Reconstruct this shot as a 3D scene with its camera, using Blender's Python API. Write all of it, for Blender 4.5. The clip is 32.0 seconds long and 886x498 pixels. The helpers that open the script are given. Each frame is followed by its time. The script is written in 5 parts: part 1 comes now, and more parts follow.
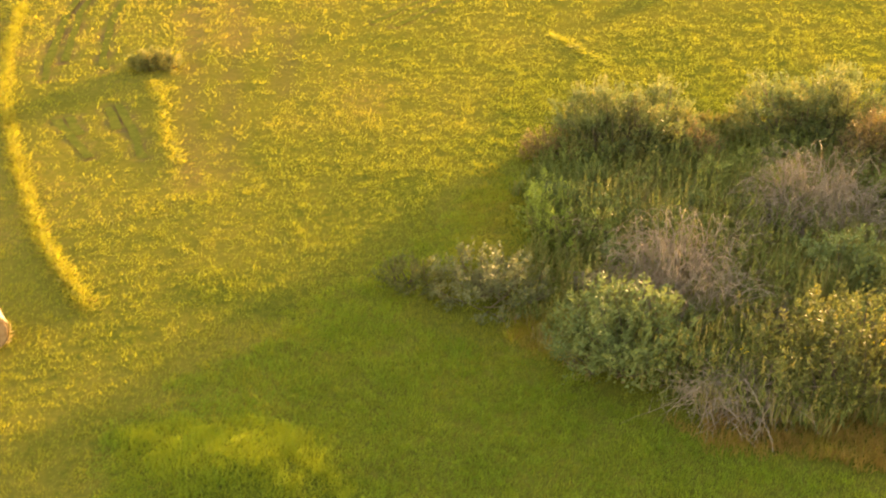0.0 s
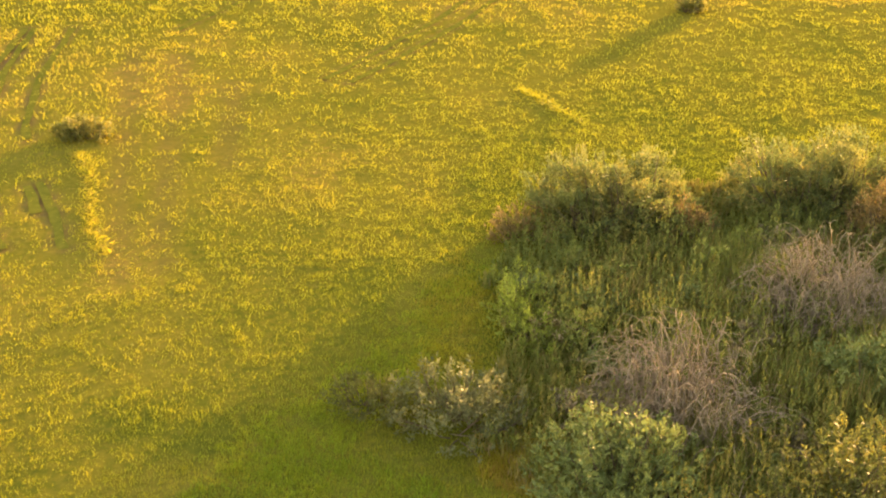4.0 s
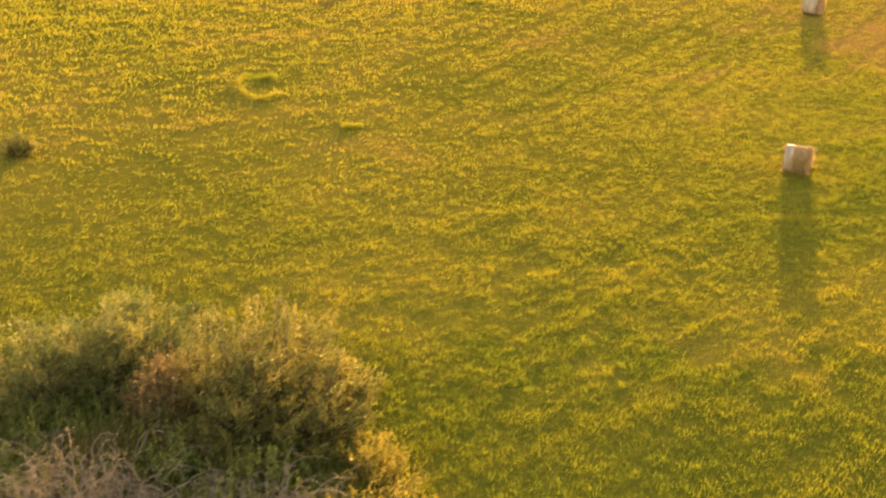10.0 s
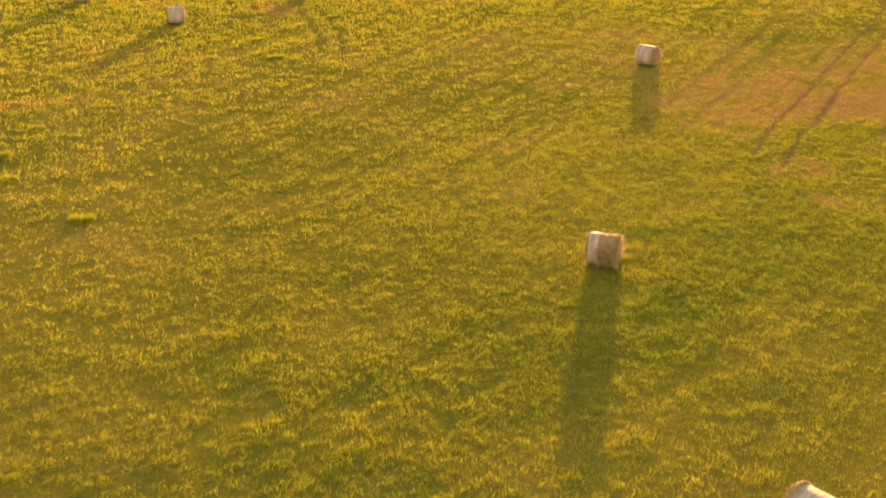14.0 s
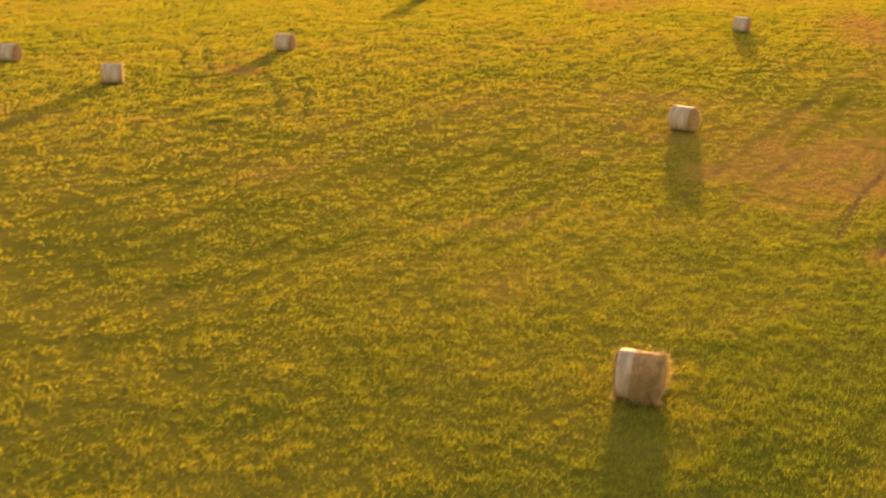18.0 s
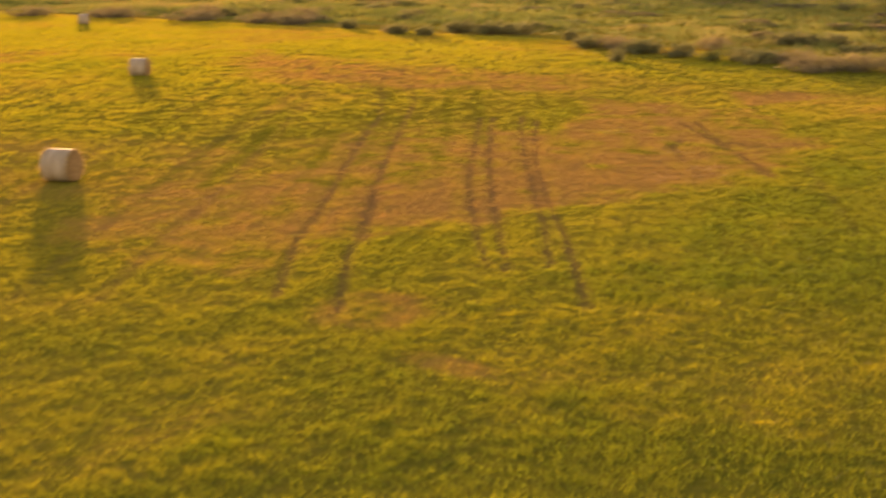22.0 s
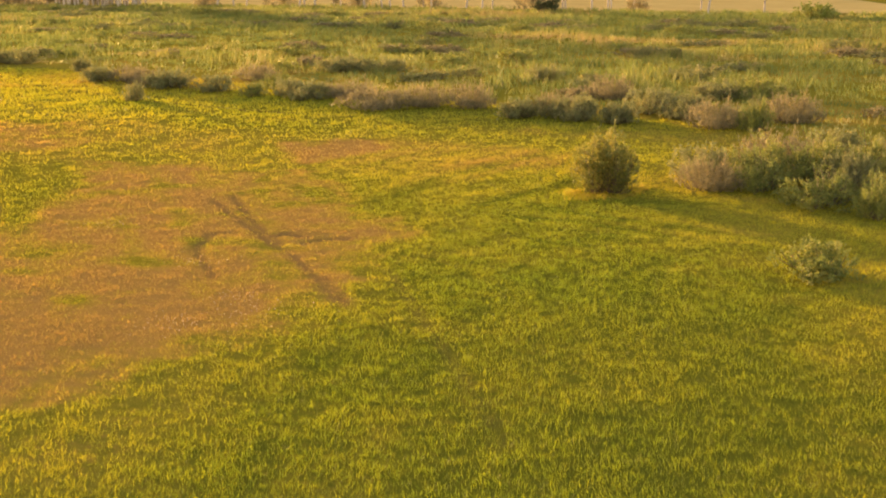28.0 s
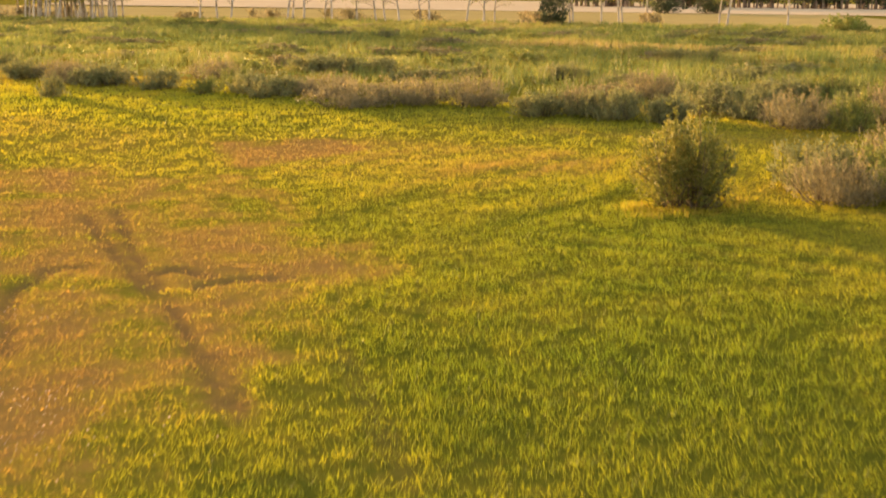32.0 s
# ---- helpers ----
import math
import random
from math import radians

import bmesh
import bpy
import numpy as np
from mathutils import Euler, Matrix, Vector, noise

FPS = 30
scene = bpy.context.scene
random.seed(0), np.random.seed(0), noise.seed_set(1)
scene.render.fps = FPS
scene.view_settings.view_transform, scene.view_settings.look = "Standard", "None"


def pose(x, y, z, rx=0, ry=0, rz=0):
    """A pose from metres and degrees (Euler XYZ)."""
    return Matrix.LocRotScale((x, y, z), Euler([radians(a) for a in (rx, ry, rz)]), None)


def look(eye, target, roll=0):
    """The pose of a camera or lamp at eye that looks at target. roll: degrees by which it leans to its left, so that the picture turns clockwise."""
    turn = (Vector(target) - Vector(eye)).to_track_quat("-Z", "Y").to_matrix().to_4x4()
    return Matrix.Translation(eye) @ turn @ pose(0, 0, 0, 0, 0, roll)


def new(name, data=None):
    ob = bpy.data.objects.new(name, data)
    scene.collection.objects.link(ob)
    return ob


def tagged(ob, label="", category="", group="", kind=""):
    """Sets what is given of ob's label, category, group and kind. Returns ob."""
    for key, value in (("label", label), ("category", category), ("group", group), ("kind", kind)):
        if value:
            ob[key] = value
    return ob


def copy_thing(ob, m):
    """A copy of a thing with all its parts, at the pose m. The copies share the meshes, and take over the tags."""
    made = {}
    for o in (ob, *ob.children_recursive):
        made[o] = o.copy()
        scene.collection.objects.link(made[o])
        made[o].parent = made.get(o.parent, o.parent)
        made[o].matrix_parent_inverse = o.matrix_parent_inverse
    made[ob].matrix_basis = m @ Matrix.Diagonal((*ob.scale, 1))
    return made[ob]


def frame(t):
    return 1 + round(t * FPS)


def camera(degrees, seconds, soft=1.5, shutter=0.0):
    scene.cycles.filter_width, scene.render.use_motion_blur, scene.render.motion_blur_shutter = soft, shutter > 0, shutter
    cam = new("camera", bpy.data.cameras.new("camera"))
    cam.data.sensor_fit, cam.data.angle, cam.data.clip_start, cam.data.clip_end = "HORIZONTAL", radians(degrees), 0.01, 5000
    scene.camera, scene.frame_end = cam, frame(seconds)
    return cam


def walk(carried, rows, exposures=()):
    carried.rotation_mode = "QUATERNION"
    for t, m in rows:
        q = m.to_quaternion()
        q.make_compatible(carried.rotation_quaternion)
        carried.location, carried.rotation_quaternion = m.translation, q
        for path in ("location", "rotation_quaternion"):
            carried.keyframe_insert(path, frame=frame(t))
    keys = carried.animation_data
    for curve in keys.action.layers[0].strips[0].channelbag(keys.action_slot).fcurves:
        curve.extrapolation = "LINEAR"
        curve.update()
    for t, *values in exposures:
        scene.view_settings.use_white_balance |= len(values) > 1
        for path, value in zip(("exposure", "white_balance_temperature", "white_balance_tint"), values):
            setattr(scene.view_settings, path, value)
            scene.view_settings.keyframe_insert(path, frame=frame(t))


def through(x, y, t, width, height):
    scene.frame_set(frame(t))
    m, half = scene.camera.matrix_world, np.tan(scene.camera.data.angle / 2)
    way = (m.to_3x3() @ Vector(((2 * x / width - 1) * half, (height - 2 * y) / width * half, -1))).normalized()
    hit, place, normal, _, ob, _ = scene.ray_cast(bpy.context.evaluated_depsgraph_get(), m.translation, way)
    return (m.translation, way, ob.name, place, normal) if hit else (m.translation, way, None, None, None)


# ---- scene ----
cam = camera(38.1, 32.0, soft=1.85, shutter=0.5)
PATH = [
    (0.0, 0.000, 0.000, 21.500, 62.130, -0.289, 0.153),
    (0.5, -0.003, 0.669, 21.504, 62.617, -0.261, -1.071),
    (1.0, -0.007, 1.378, 21.487, 62.818, -0.277, -1.112),
    (1.5, 0.016, 2.169, 21.444, 62.802, -0.238, -1.141),
    (2.0, 0.088, 3.004, 21.368, 62.812, -0.133, -1.111),
    (2.5, 0.127, 3.868, 21.314, 62.835, -0.106, -1.084),
    (3.0, 0.197, 4.729, 21.291, 62.861, -0.053, -1.051),
    (3.5, 0.296, 5.650, 21.286, 62.858, 0.079, -1.021),
    (5.5, 0.605, 9.334, 21.219, 62.938, -0.088, -4.120),
    (6.0, 1.103, 10.181, 21.189, 62.939, -0.103, -4.305),
    (6.5, 1.909, 10.900, 21.140, 62.969, -0.122, -6.934),
    (7.0, 2.908, 11.465, 21.088, 62.969, -0.057, -9.940),
    (7.5, 4.106, 11.880, 21.015, 62.991, -0.010, -12.824),
    (8.0, 5.416, 12.194, 20.961, 63.000, 0.030, -15.760),
    (8.5, 6.822, 12.382, 20.910, 63.254, 0.041, -18.509),
    (9.0, 8.282, 12.489, 20.843, 64.412, 0.044, -20.323),
    (9.5, 9.809, 12.535, 20.785, 65.785, 0.065, -20.722),
    (10.0, 11.268, 12.678, 20.734, 67.104, 0.036, -23.618),
    (10.5, 12.700, 13.060, 20.674, 67.979, 0.070, -23.764),
    (11.0, 14.063, 13.625, 20.643, 67.832, -0.037, -26.138),
    (11.5, 15.412, 14.317, 20.614, 66.424, 0.054, -28.345),
    (12.0, 16.723, 15.207, 20.571, 66.008, 0.043, -28.352),
    (12.5, 18.017, 16.254, 20.401, 65.985, 0.069, -28.342),
    (13.0, 19.273, 17.476, 20.188, 66.291, 0.051, -28.378),
    (13.5, 20.536, 18.847, 19.903, 67.384, 0.059, -28.421),
    (14.0, 21.813, 20.299, 19.403, 68.749, 0.024, -28.412),
    (14.5, 23.036, 21.793, 18.764, 69.988, -0.004, -28.302),
    (16.5, 27.783, 28.762, 16.059, 70.348, -0.113, -26.188),
    (17.0, 28.894, 30.564, 15.285, 70.669, -0.204, -26.142),
    (17.5, 30.004, 32.369, 14.491, 71.750, -0.140, -26.212),
    (18.0, 31.166, 34.171, 13.702, 73.079, -0.159, -27.682),
    (18.5, 32.427, 35.879, 12.902, 74.439, 0.025, -31.033),
    (19.0, 33.682, 37.485, 12.095, 75.644, -0.038, -34.599),
    (19.5, 35.008, 38.928, 11.287, 76.069, 0.033, -38.837),
    (20.0, 36.391, 40.183, 10.482, 76.096, 0.070, -45.430),
    (20.5, 37.698, 41.306, 9.744, 76.066, 0.049, -46.144),
    (21.0, 39.055, 42.496, 9.294, 76.010, -0.080, -46.144),
    (21.5, 40.566, 43.744, 9.206, 76.053, 0.103, -47.059),
    (22.0, 42.165, 44.884, 9.193, 76.593, 0.109, -53.144),
    (22.5, 43.690, 45.873, 9.152, 77.410, 0.102, -57.096),
    (23.0, 45.190, 46.732, 9.106, 77.523, 0.162, -59.490),
    (23.5, 46.660, 47.479, 9.049, 77.489, 0.196, -61.930),
    (24.0, 48.083, 48.153, 8.962, 77.461, 0.215, -64.709),
    (24.5, 49.577, 48.772, 8.886, 77.428, 0.217, -67.189),
    (26.5, 55.523, 51.277, 8.887, 77.344, -0.278, -68.619),
    (27.0, 57.220, 51.892, 8.845, 77.352, -0.247, -69.942),
    (27.5, 58.962, 52.421, 8.812, 77.333, -0.298, -72.856),
    (28.0, 60.752, 53.008, 8.758, 77.323, -0.417, -72.883),
    (28.5, 62.570, 53.560, 8.527, 77.343, -0.399, -72.890),
    (29.0, 64.380, 54.124, 8.092, 77.363, -0.464, -72.895),
    (29.5, 66.243, 54.687, 7.496, 77.379, -0.496, -72.886),
    (30.0, 68.150, 55.240, 6.829, 77.382, -0.434, -72.860),
    (30.5, 70.184, 55.857, 6.193, 77.368, -0.508, -72.849),
    (31.0, 72.268, 56.468, 5.651, 77.322, -0.500, -72.804),
    (31.5, 74.408, 57.135, 5.428, 77.578, -0.539, -72.792),
    (32.0, 76.534, 57.790, 5.397, 78.637, -0.550, -72.933),
]
EXPOSURES = [(0.0, 3.73, 9200, 32), (8.0, 3.56, 9400, 34), (10.0, 3.22, 9400, 39), (12.0, 3.05, 9500, 40), (14.0, 2.96, 9600, 41), (18.0, 2.7, 10200, 44), (22.0, 2.5, 10300, 46), (24.0, 2.7, 9700, 38), (28.0, 2.96, 9500, 33), (32.0, 2.96, 9300, 31)]
walk(cam, [(row[0], pose(*row[1:])) for row in PATH], EXPOSURES)

# ---- light: a low evening sun and a clear sky ----
SUN_HEADING, SUN_HEIGHT = 37.7, 4.2
world = bpy.data.worlds.new("evening_sky")
scene.world = world
world.use_nodes = True
wn = world.node_tree
sky = wn.nodes.new("ShaderNodeTexSky")
sky.sky_type, sky.sun_disc = "NISHITA", False
sky.sun_elevation, sky.sun_rotation = radians(SUN_HEIGHT), radians(SUN_HEADING)
sky.dust_density, sky.ozone_density = 0.9, 1.0
wn.links.new(sky.outputs["Color"], wn.nodes["Background"].inputs["Color"])
wn.nodes["Background"].inputs["Strength"].default_value = 0.15
sun = new("sun", bpy.data.lights.new("sun", "SUN"))
sun.data.energy, sun.data.angle, sun.data.color = 2.0, radians(0.6), (1.0, 0.77, 0.37)
s_az, s_el = radians(SUN_HEADING), radians(SUN_HEIGHT)
sun.matrix_world = look((math.sin(s_az) * 60, math.cos(s_az) * 60, math.tan(s_el) * 60), (0, 0, 0))

# ---- materials ----
def node_material(name):
    m = bpy.data.materials.new(name)
    m.use_nodes = True
    m.node_tree.nodes.clear()
    return m, m.node_tree.nodes, m.node_tree.links


def ramp_node(nodes, stops):
    r = nodes.new("ShaderNodeValToRGB")
    while len(r.color_ramp.elements) < len(stops):
        r.color_ramp.elements.new(0.5)
    for e, (p, c) in zip(r.color_ramp.elements, stops):
        e.position, e.color = p, (*c, 1)
    return r


def leaf_material(name, stops, through=0.45, rough=0.55, attribute="tone"):
    """Foliage: colour from each leaf's own tone, part of the light passes through."""
    m, nodes, links = node_material(name)
    a = nodes.new("ShaderNodeAttribute")
    a.attribute_name = attribute
    r = ramp_node(nodes, stops)
    links.new(a.outputs["Fac"], r.inputs[0])
    p = nodes.new("ShaderNodeBsdfPrincipled")
    p.inputs["Roughness"].default_value = rough
    p.inputs["Specular IOR Level"].default_value = 0.25
    t = nodes.new("ShaderNodeBsdfTranslucent")
    mix = nodes.new("ShaderNodeMixShader")
    mix.inputs[0].default_value = through
    out = nodes.new("ShaderNodeOutputMaterial")
    links.new(r.outputs["Color"], p.inputs["Base Color"])
    links.new(r.outputs["Color"], t.inputs["Color"])
    links.new(p.outputs[0], mix.inputs[1])
    links.new(t.outputs[0], mix.inputs[2])
    links.new(mix.outputs[0], out.inputs[0])
    return m


def solid_material(name, stops, scale=6.0, rough=0.85, bump=0.3, stretch=(1, 1, 1), shine=0.2):
    """Two scales of noise over a ramp, with a fine relief."""
    m, nodes, links = node_material(name)
    co = nodes.new("ShaderNodeTexCoord")
    mp = nodes.new("ShaderNodeMapping")
    mp.inputs["Scale"].default_value = stretch
    links.new(co.outputs["Object"], mp.inputs[0])
    n1 = nodes.new("ShaderNodeTexNoise")
    n1.inputs["Scale"].default_value, n1.inputs["Detail"].default_value = scale, 6
    n2 = nodes.new("ShaderNodeTexNoise")
    n2.inputs["Scale"].default_value, n2.inputs["Detail"].default_value = scale * 7, 4
    for n in (n1, n2):
        links.new(mp.outputs[0], n.inputs["Vector"])
    add = nodes.new("ShaderNodeMath")
    add.operation = "MULTIPLY_ADD"
    links.new(n2.outputs["Fac"], add.inputs[0])
    add.inputs[1].default_value = 0.5
    sub = nodes.new("ShaderNodeMath")
    sub.operation = "MULTIPLY_ADD"
    links.new(n1.outputs["Fac"], sub.inputs[0])
    sub.inputs[1].default_value, sub.inputs[2].default_value = 1.0, -0.25
    links.new(sub.outputs[0], add.inputs[2])
    r = ramp_node(nodes, stops)
    links.new(add.outputs[0], r.inputs[0])
    p = nodes.new("ShaderNodeBsdfPrincipled")
    p.inputs["Roughness"].default_value = rough
    p.inputs["Specular IOR Level"].default_value = shine
    links.new(r.outputs["Color"], p.inputs["Base Color"])
    b = nodes.new("ShaderNodeBump")
    b.inputs["Strength"].default_value, b.inputs["Distance"].default_value = bump, 0.03
    links.new(n2.outputs["Fac"], b.inputs["Height"])
    links.new(b.outputs[0], p.inputs["Normal"])
    out = nodes.new("ShaderNodeOutputMaterial")
    links.new(p.outputs[0], out.inputs[0])
    return m


# grass: tone 0 lush green, 0.5 yellow green, 1 dry straw brown
GRASS_STOPS = [(0.0, (0.13, 0.21, 0.02)), (0.3, (0.2, 0.226, 0.022)), (0.55, (0.31, 0.285, 0.027)),
               (0.75, (0.3, 0.2, 0.042)), (1.0, (0.3, 0.172, 0.052))]
grass_mat = leaf_material("grass_blades", GRASS_STOPS, 0.62)
marsh_mat = leaf_material("marsh_reeds", [(0.0, (0.075, 0.11, 0.03)), (0.4, (0.14, 0.165, 0.044)), (0.7, (0.22, 0.215, 0.06)), (1.0, (0.27, 0.195, 0.085))], 0.52)
willow_mat = leaf_material("willow_leaves", [(0.0, (0.08, 0.098, 0.042)), (0.5, (0.135, 0.145, 0.06)), (1.0, (0.2, 0.18, 0.075))], 0.3, 0.6)
olive_mat = leaf_material("olive_leaves", [(0.0, (0.075, 0.108, 0.036)), (0.5, (0.132, 0.165, 0.05)), (1.0, (0.27, 0.23, 0.06))], 0.48)
# yellowish willow leaves, with the low sun's gold from the right put into the colour
sunlit_willow_mat = leaf_material("amber_sunlit_willow_leaves", [(0.0, (0.08, 0.1, 0.032)), (0.5, (0.155, 0.158, 0.043)), (1.0, (0.31, 0.25, 0.058))], 0.48)
rust_mat = leaf_material("rusty_leaves", [(0.0, (0.1, 0.075, 0.034)), (0.5, (0.175, 0.125, 0.048)), (1.0, (0.28, 0.2, 0.07))], 0.42)
weed_mat = leaf_material("weed_leaves", [(0.0, (0.095, 0.14, 0.028)), (0.5, (0.175, 0.21, 0.045)), (1.0, (0.27, 0.24, 0.065))], 0.3)
undergrowth_mat = leaf_material("undergrowth_leaves", [(0.0, (0.09, 0.122, 0.028)), (0.5, (0.16, 0.182, 0.038)), (0.8, (0.24, 0.2, 0.052)), (1.0, (0.3, 0.22, 0.095))], 0.28)
lime_mat = leaf_material("lime_leaves", [(0.0, (0.15, 0.21, 0.03)), (1.0, (0.3, 0.35, 0.06))], 0.5)
green_mat = leaf_material("fresh_leaves", [(0.0, (0.09, 0.135, 0.045)), (0.6, (0.145, 0.182, 0.05)), (1.0, (0.21, 0.23, 0.068))], 0.28)
leafy_mat = leaf_material("dark_olive_leaves", [(0.0, (0.06, 0.08, 0.02)), (0.5, (0.115, 0.125, 0.03)), (1.0, (0.19, 0.165, 0.042))], 0.38)
gold_mat = leaf_material("yellow_flecks", [(0.0, (0.4, 0.28, 0.015)), (1.0, (0.6, 0.44, 0.03))], 0.4)
pale_mat = leaf_material("pale_seed_heads", [(0.0, (0.26, 0.2, 0.12)), (1.0, (0.4, 0.32, 0.2))], 0.4)
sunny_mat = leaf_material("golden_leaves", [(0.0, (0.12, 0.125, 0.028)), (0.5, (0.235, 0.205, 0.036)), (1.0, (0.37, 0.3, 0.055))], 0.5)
straw_mat = leaf_material("loose_straw", [(0.0, (0.28, 0.17, 0.07)), (0.6, (0.45, 0.32, 0.13)), (1.0, (0.6, 0.46, 0.22))], 0.3, 0.7)
pine_mat = leaf_material("forest_foliage", [(0.0, (0.03, 0.045, 0.02)), (1.0, (0.07, 0.085, 0.035))], 0.2)
mauve_mat = leaf_material("mauve_brown_leaves", [(0.0, (0.1, 0.1, 0.055)), (0.5, (0.185, 0.16, 0.09)), (1.0, (0.3, 0.24, 0.14))], 0.5)
lone_mat = leaf_material("brownish_willow_leaves", [(0.0, (0.085, 0.1, 0.026)), (0.5, (0.165, 0.168, 0.042)), (1.0, (0.31, 0.255, 0.065))], 0.48)
marsh_willow_mat = leaf_material("marsh_willow_leaves", [(0.0, (0.085, 0.1, 0.045)), (0.5, (0.155, 0.165, 0.072)), (1.0, (0.26, 0.23, 0.09))], 0.5, 0.6)
marsh_brown_mat = leaf_material("marsh_brown_leaves", [(0.0, (0.095, 0.085, 0.05)), (0.5, (0.175, 0.15, 0.085)), (1.0, (0.28, 0.225, 0.115))], 0.5, 0.6)
reedy_mat = leaf_material("olive_marsh_leaves", [(0.0, (0.08, 0.105, 0.03)), (0.5, (0.15, 0.175, 0.045)), (1.0, (0.26, 0.25, 0.065))], 0.45)
fresh_marsh_mat = leaf_material("fresh_marsh_leaves", [(0.0, (0.085, 0.115, 0.03)), (0.5, (0.16, 0.18, 0.045)), (1.0, (0.26, 0.24, 0.06))], 0.42)
# young bright grass; its light colour also stands in for skylight in shadow
shade_fill_grass_mat = leaf_material("fresh_shade_fill_grass", [(0.0, (0.16, 0.25, 0.02)), (0.5, (0.28, 0.32, 0.024)), (1.0, (0.38, 0.35, 0.035))], 0.5)
twig_mat = solid_material("grey_brown_twigs", [(0.2, (0.15, 0.11, 0.07)), (0.8, (0.33, 0.255, 0.175))], 3.0, 0.85, 0.2)
stem_mat = solid_material("dark_stems", [(0.2, (0.06, 0.045, 0.03)), (0.8, (0.15, 0.11, 0.07))], 4.0)
bark_mat = solid_material("birch_bark", [(0.25, (0.05, 0.045, 0.04)), (0.42, (0.3, 0.25, 0.21)), (0.8, (0.6, 0.53, 0.46))], 1.6, 0.8, 0.4, (1, 1, 0.35))
pine_bark_mat = solid_material("forest_bark", [(0.2, (0.1, 0.07, 0.06)), (0.8, (0.24, 0.17, 0.14))], 1.0)
net_mat = solid_material("net_wrapped_straw", [(0.2, (0.2, 0.145, 0.09)), (0.5, (0.32, 0.25, 0.17)), (0.8, (0.5, 0.42, 0.33))], 1.6, 0.7, 0.5, (6, 0.6, 0.6))
roll_mat = solid_material("rolled_straw", [(0.15, (0.17, 0.09, 0.04)), (0.5, (0.3, 0.18, 0.08)), (0.85, (0.42, 0.28, 0.13))], 7.0, 0.9, 1.0)


# ---- numbers shared by ground and plants ----
rng = np.random.default_rng(7)
GRID = rng.random((64, 64))


def vnoise(x, y, size, salt=0.0):
    """Smooth lattice noise in 0..1, features about size metres."""
    u, v = np.asarray(x) / size + 17.3 * salt + 400, np.asarray(y) / size + 9.1 * salt + 400
    i, j = np.floor(u).astype(int), np.floor(v).astype(int)
    f, g = u - i, v - j
    f, g = f * f * (3 - 2 * f), g * g * (3 - 2 * g)
    a, b = GRID[i % 64, j % 64], GRID[(i + 1) % 64, j % 64]
    c, d = GRID[i % 64, (j + 1) % 64], GRID[(i + 1) % 64, (j + 1) % 64]
    return (a * (1 - f) + b * f) * (1 - g) + (c * (1 - f) + d * f) * g


def line_distance(x, y, pts):
    best = np.full(np.shape(x), 1e9)
    for (ax, ay), (bx, by) in zip(pts[:-1], pts[1:]):
        dx, dy = bx - ax, by - ay
        t = np.clip(((x - ax) * dx + (y - ay) * dy) / (dx * dx + dy * dy), 0, 1)
        best = np.minimum(best, np.hypot(x - ax - t * dx, y - ay - t * dy))
    return best


def area(x, y, pts, soft):
    """1 inside the outline, falling to 0 over soft metres, with an uneven edge."""
    inside = np.zeros(np.shape(x), bool)
    for (ax, ay), (bx, by) in zip(pts, pts[1:] + pts[:1]):
        if ay != by:
            cut = (y < by) != (y < ay)
            inside ^= cut & (x < (bx - ax) * (y - ay) / (by - ay) + ax)
    d = line_distance(x, y, pts + pts[:1]) * np.where(inside, 1, -1)
    d = d + (vnoise(x, y, 1.3, 3) - 0.5) * soft * 1.2 + (vnoise(x, y, 0.5, 4) - 0.5) * soft * 0.8
    return np.clip(d / soft + 0.5, 0, 1)


def spot(x, y, cx, cy, rx, ry=None):
    d = np.hypot((x - cx) / rx, (y - cy) / (ry or rx)) + (vnoise(x, y, 1.0, 5) - 0.5) * 0.5
    return np.clip((1.25 - d) * 2, 0, 1)


STUBBLE = [(66.0, 74), (67.1, 70.6), (69.1, 71.3), (73.5, 71.2), (75.6, 70.9), (77, 69.4), (80.5, 68.2), (84.2, 67.1), (88.4, 65.6), (90.2, 66.2), (90.8, 64.6), (93.4, 65.3),
           (95.9, 66.5), (99.5, 66.3), (102.3, 68.2), (104.6, 70.4), (107.5, 72.2), (110, 74.8), (110.3, 79.1), (110, 84.6), (104, 81.5), (98, 79.5), (93, 82.5), (88, 85), (80.7, 81.5), (73.3, 82.5), (67, 79)]
HALF_DRY = [(70, 81), (76, 86), (81.9, 89.4), (90.3, 87.8), (97.5, 84.8), (98, 79), (85, 80)]
BAND = [(122, 126), (118.3, 108.3), (120, 92.8), (112.8, 88.4), (106, 94.6), (107.6, 111.6)]
WEDGE = [(118.3, 79.4), (120.2, 75.5), (118.4, 73.5), (115.0, 74.4), (112.5, 75.1), (114.7, 77.4)]
FAR_DRY = [(85, 220), (110, 218), (118, 184), (112.7, 161), (105, 172), (90, 191)]
MID_DRY = [(104, 143), (113, 141), (105, 132), (100, 136)]
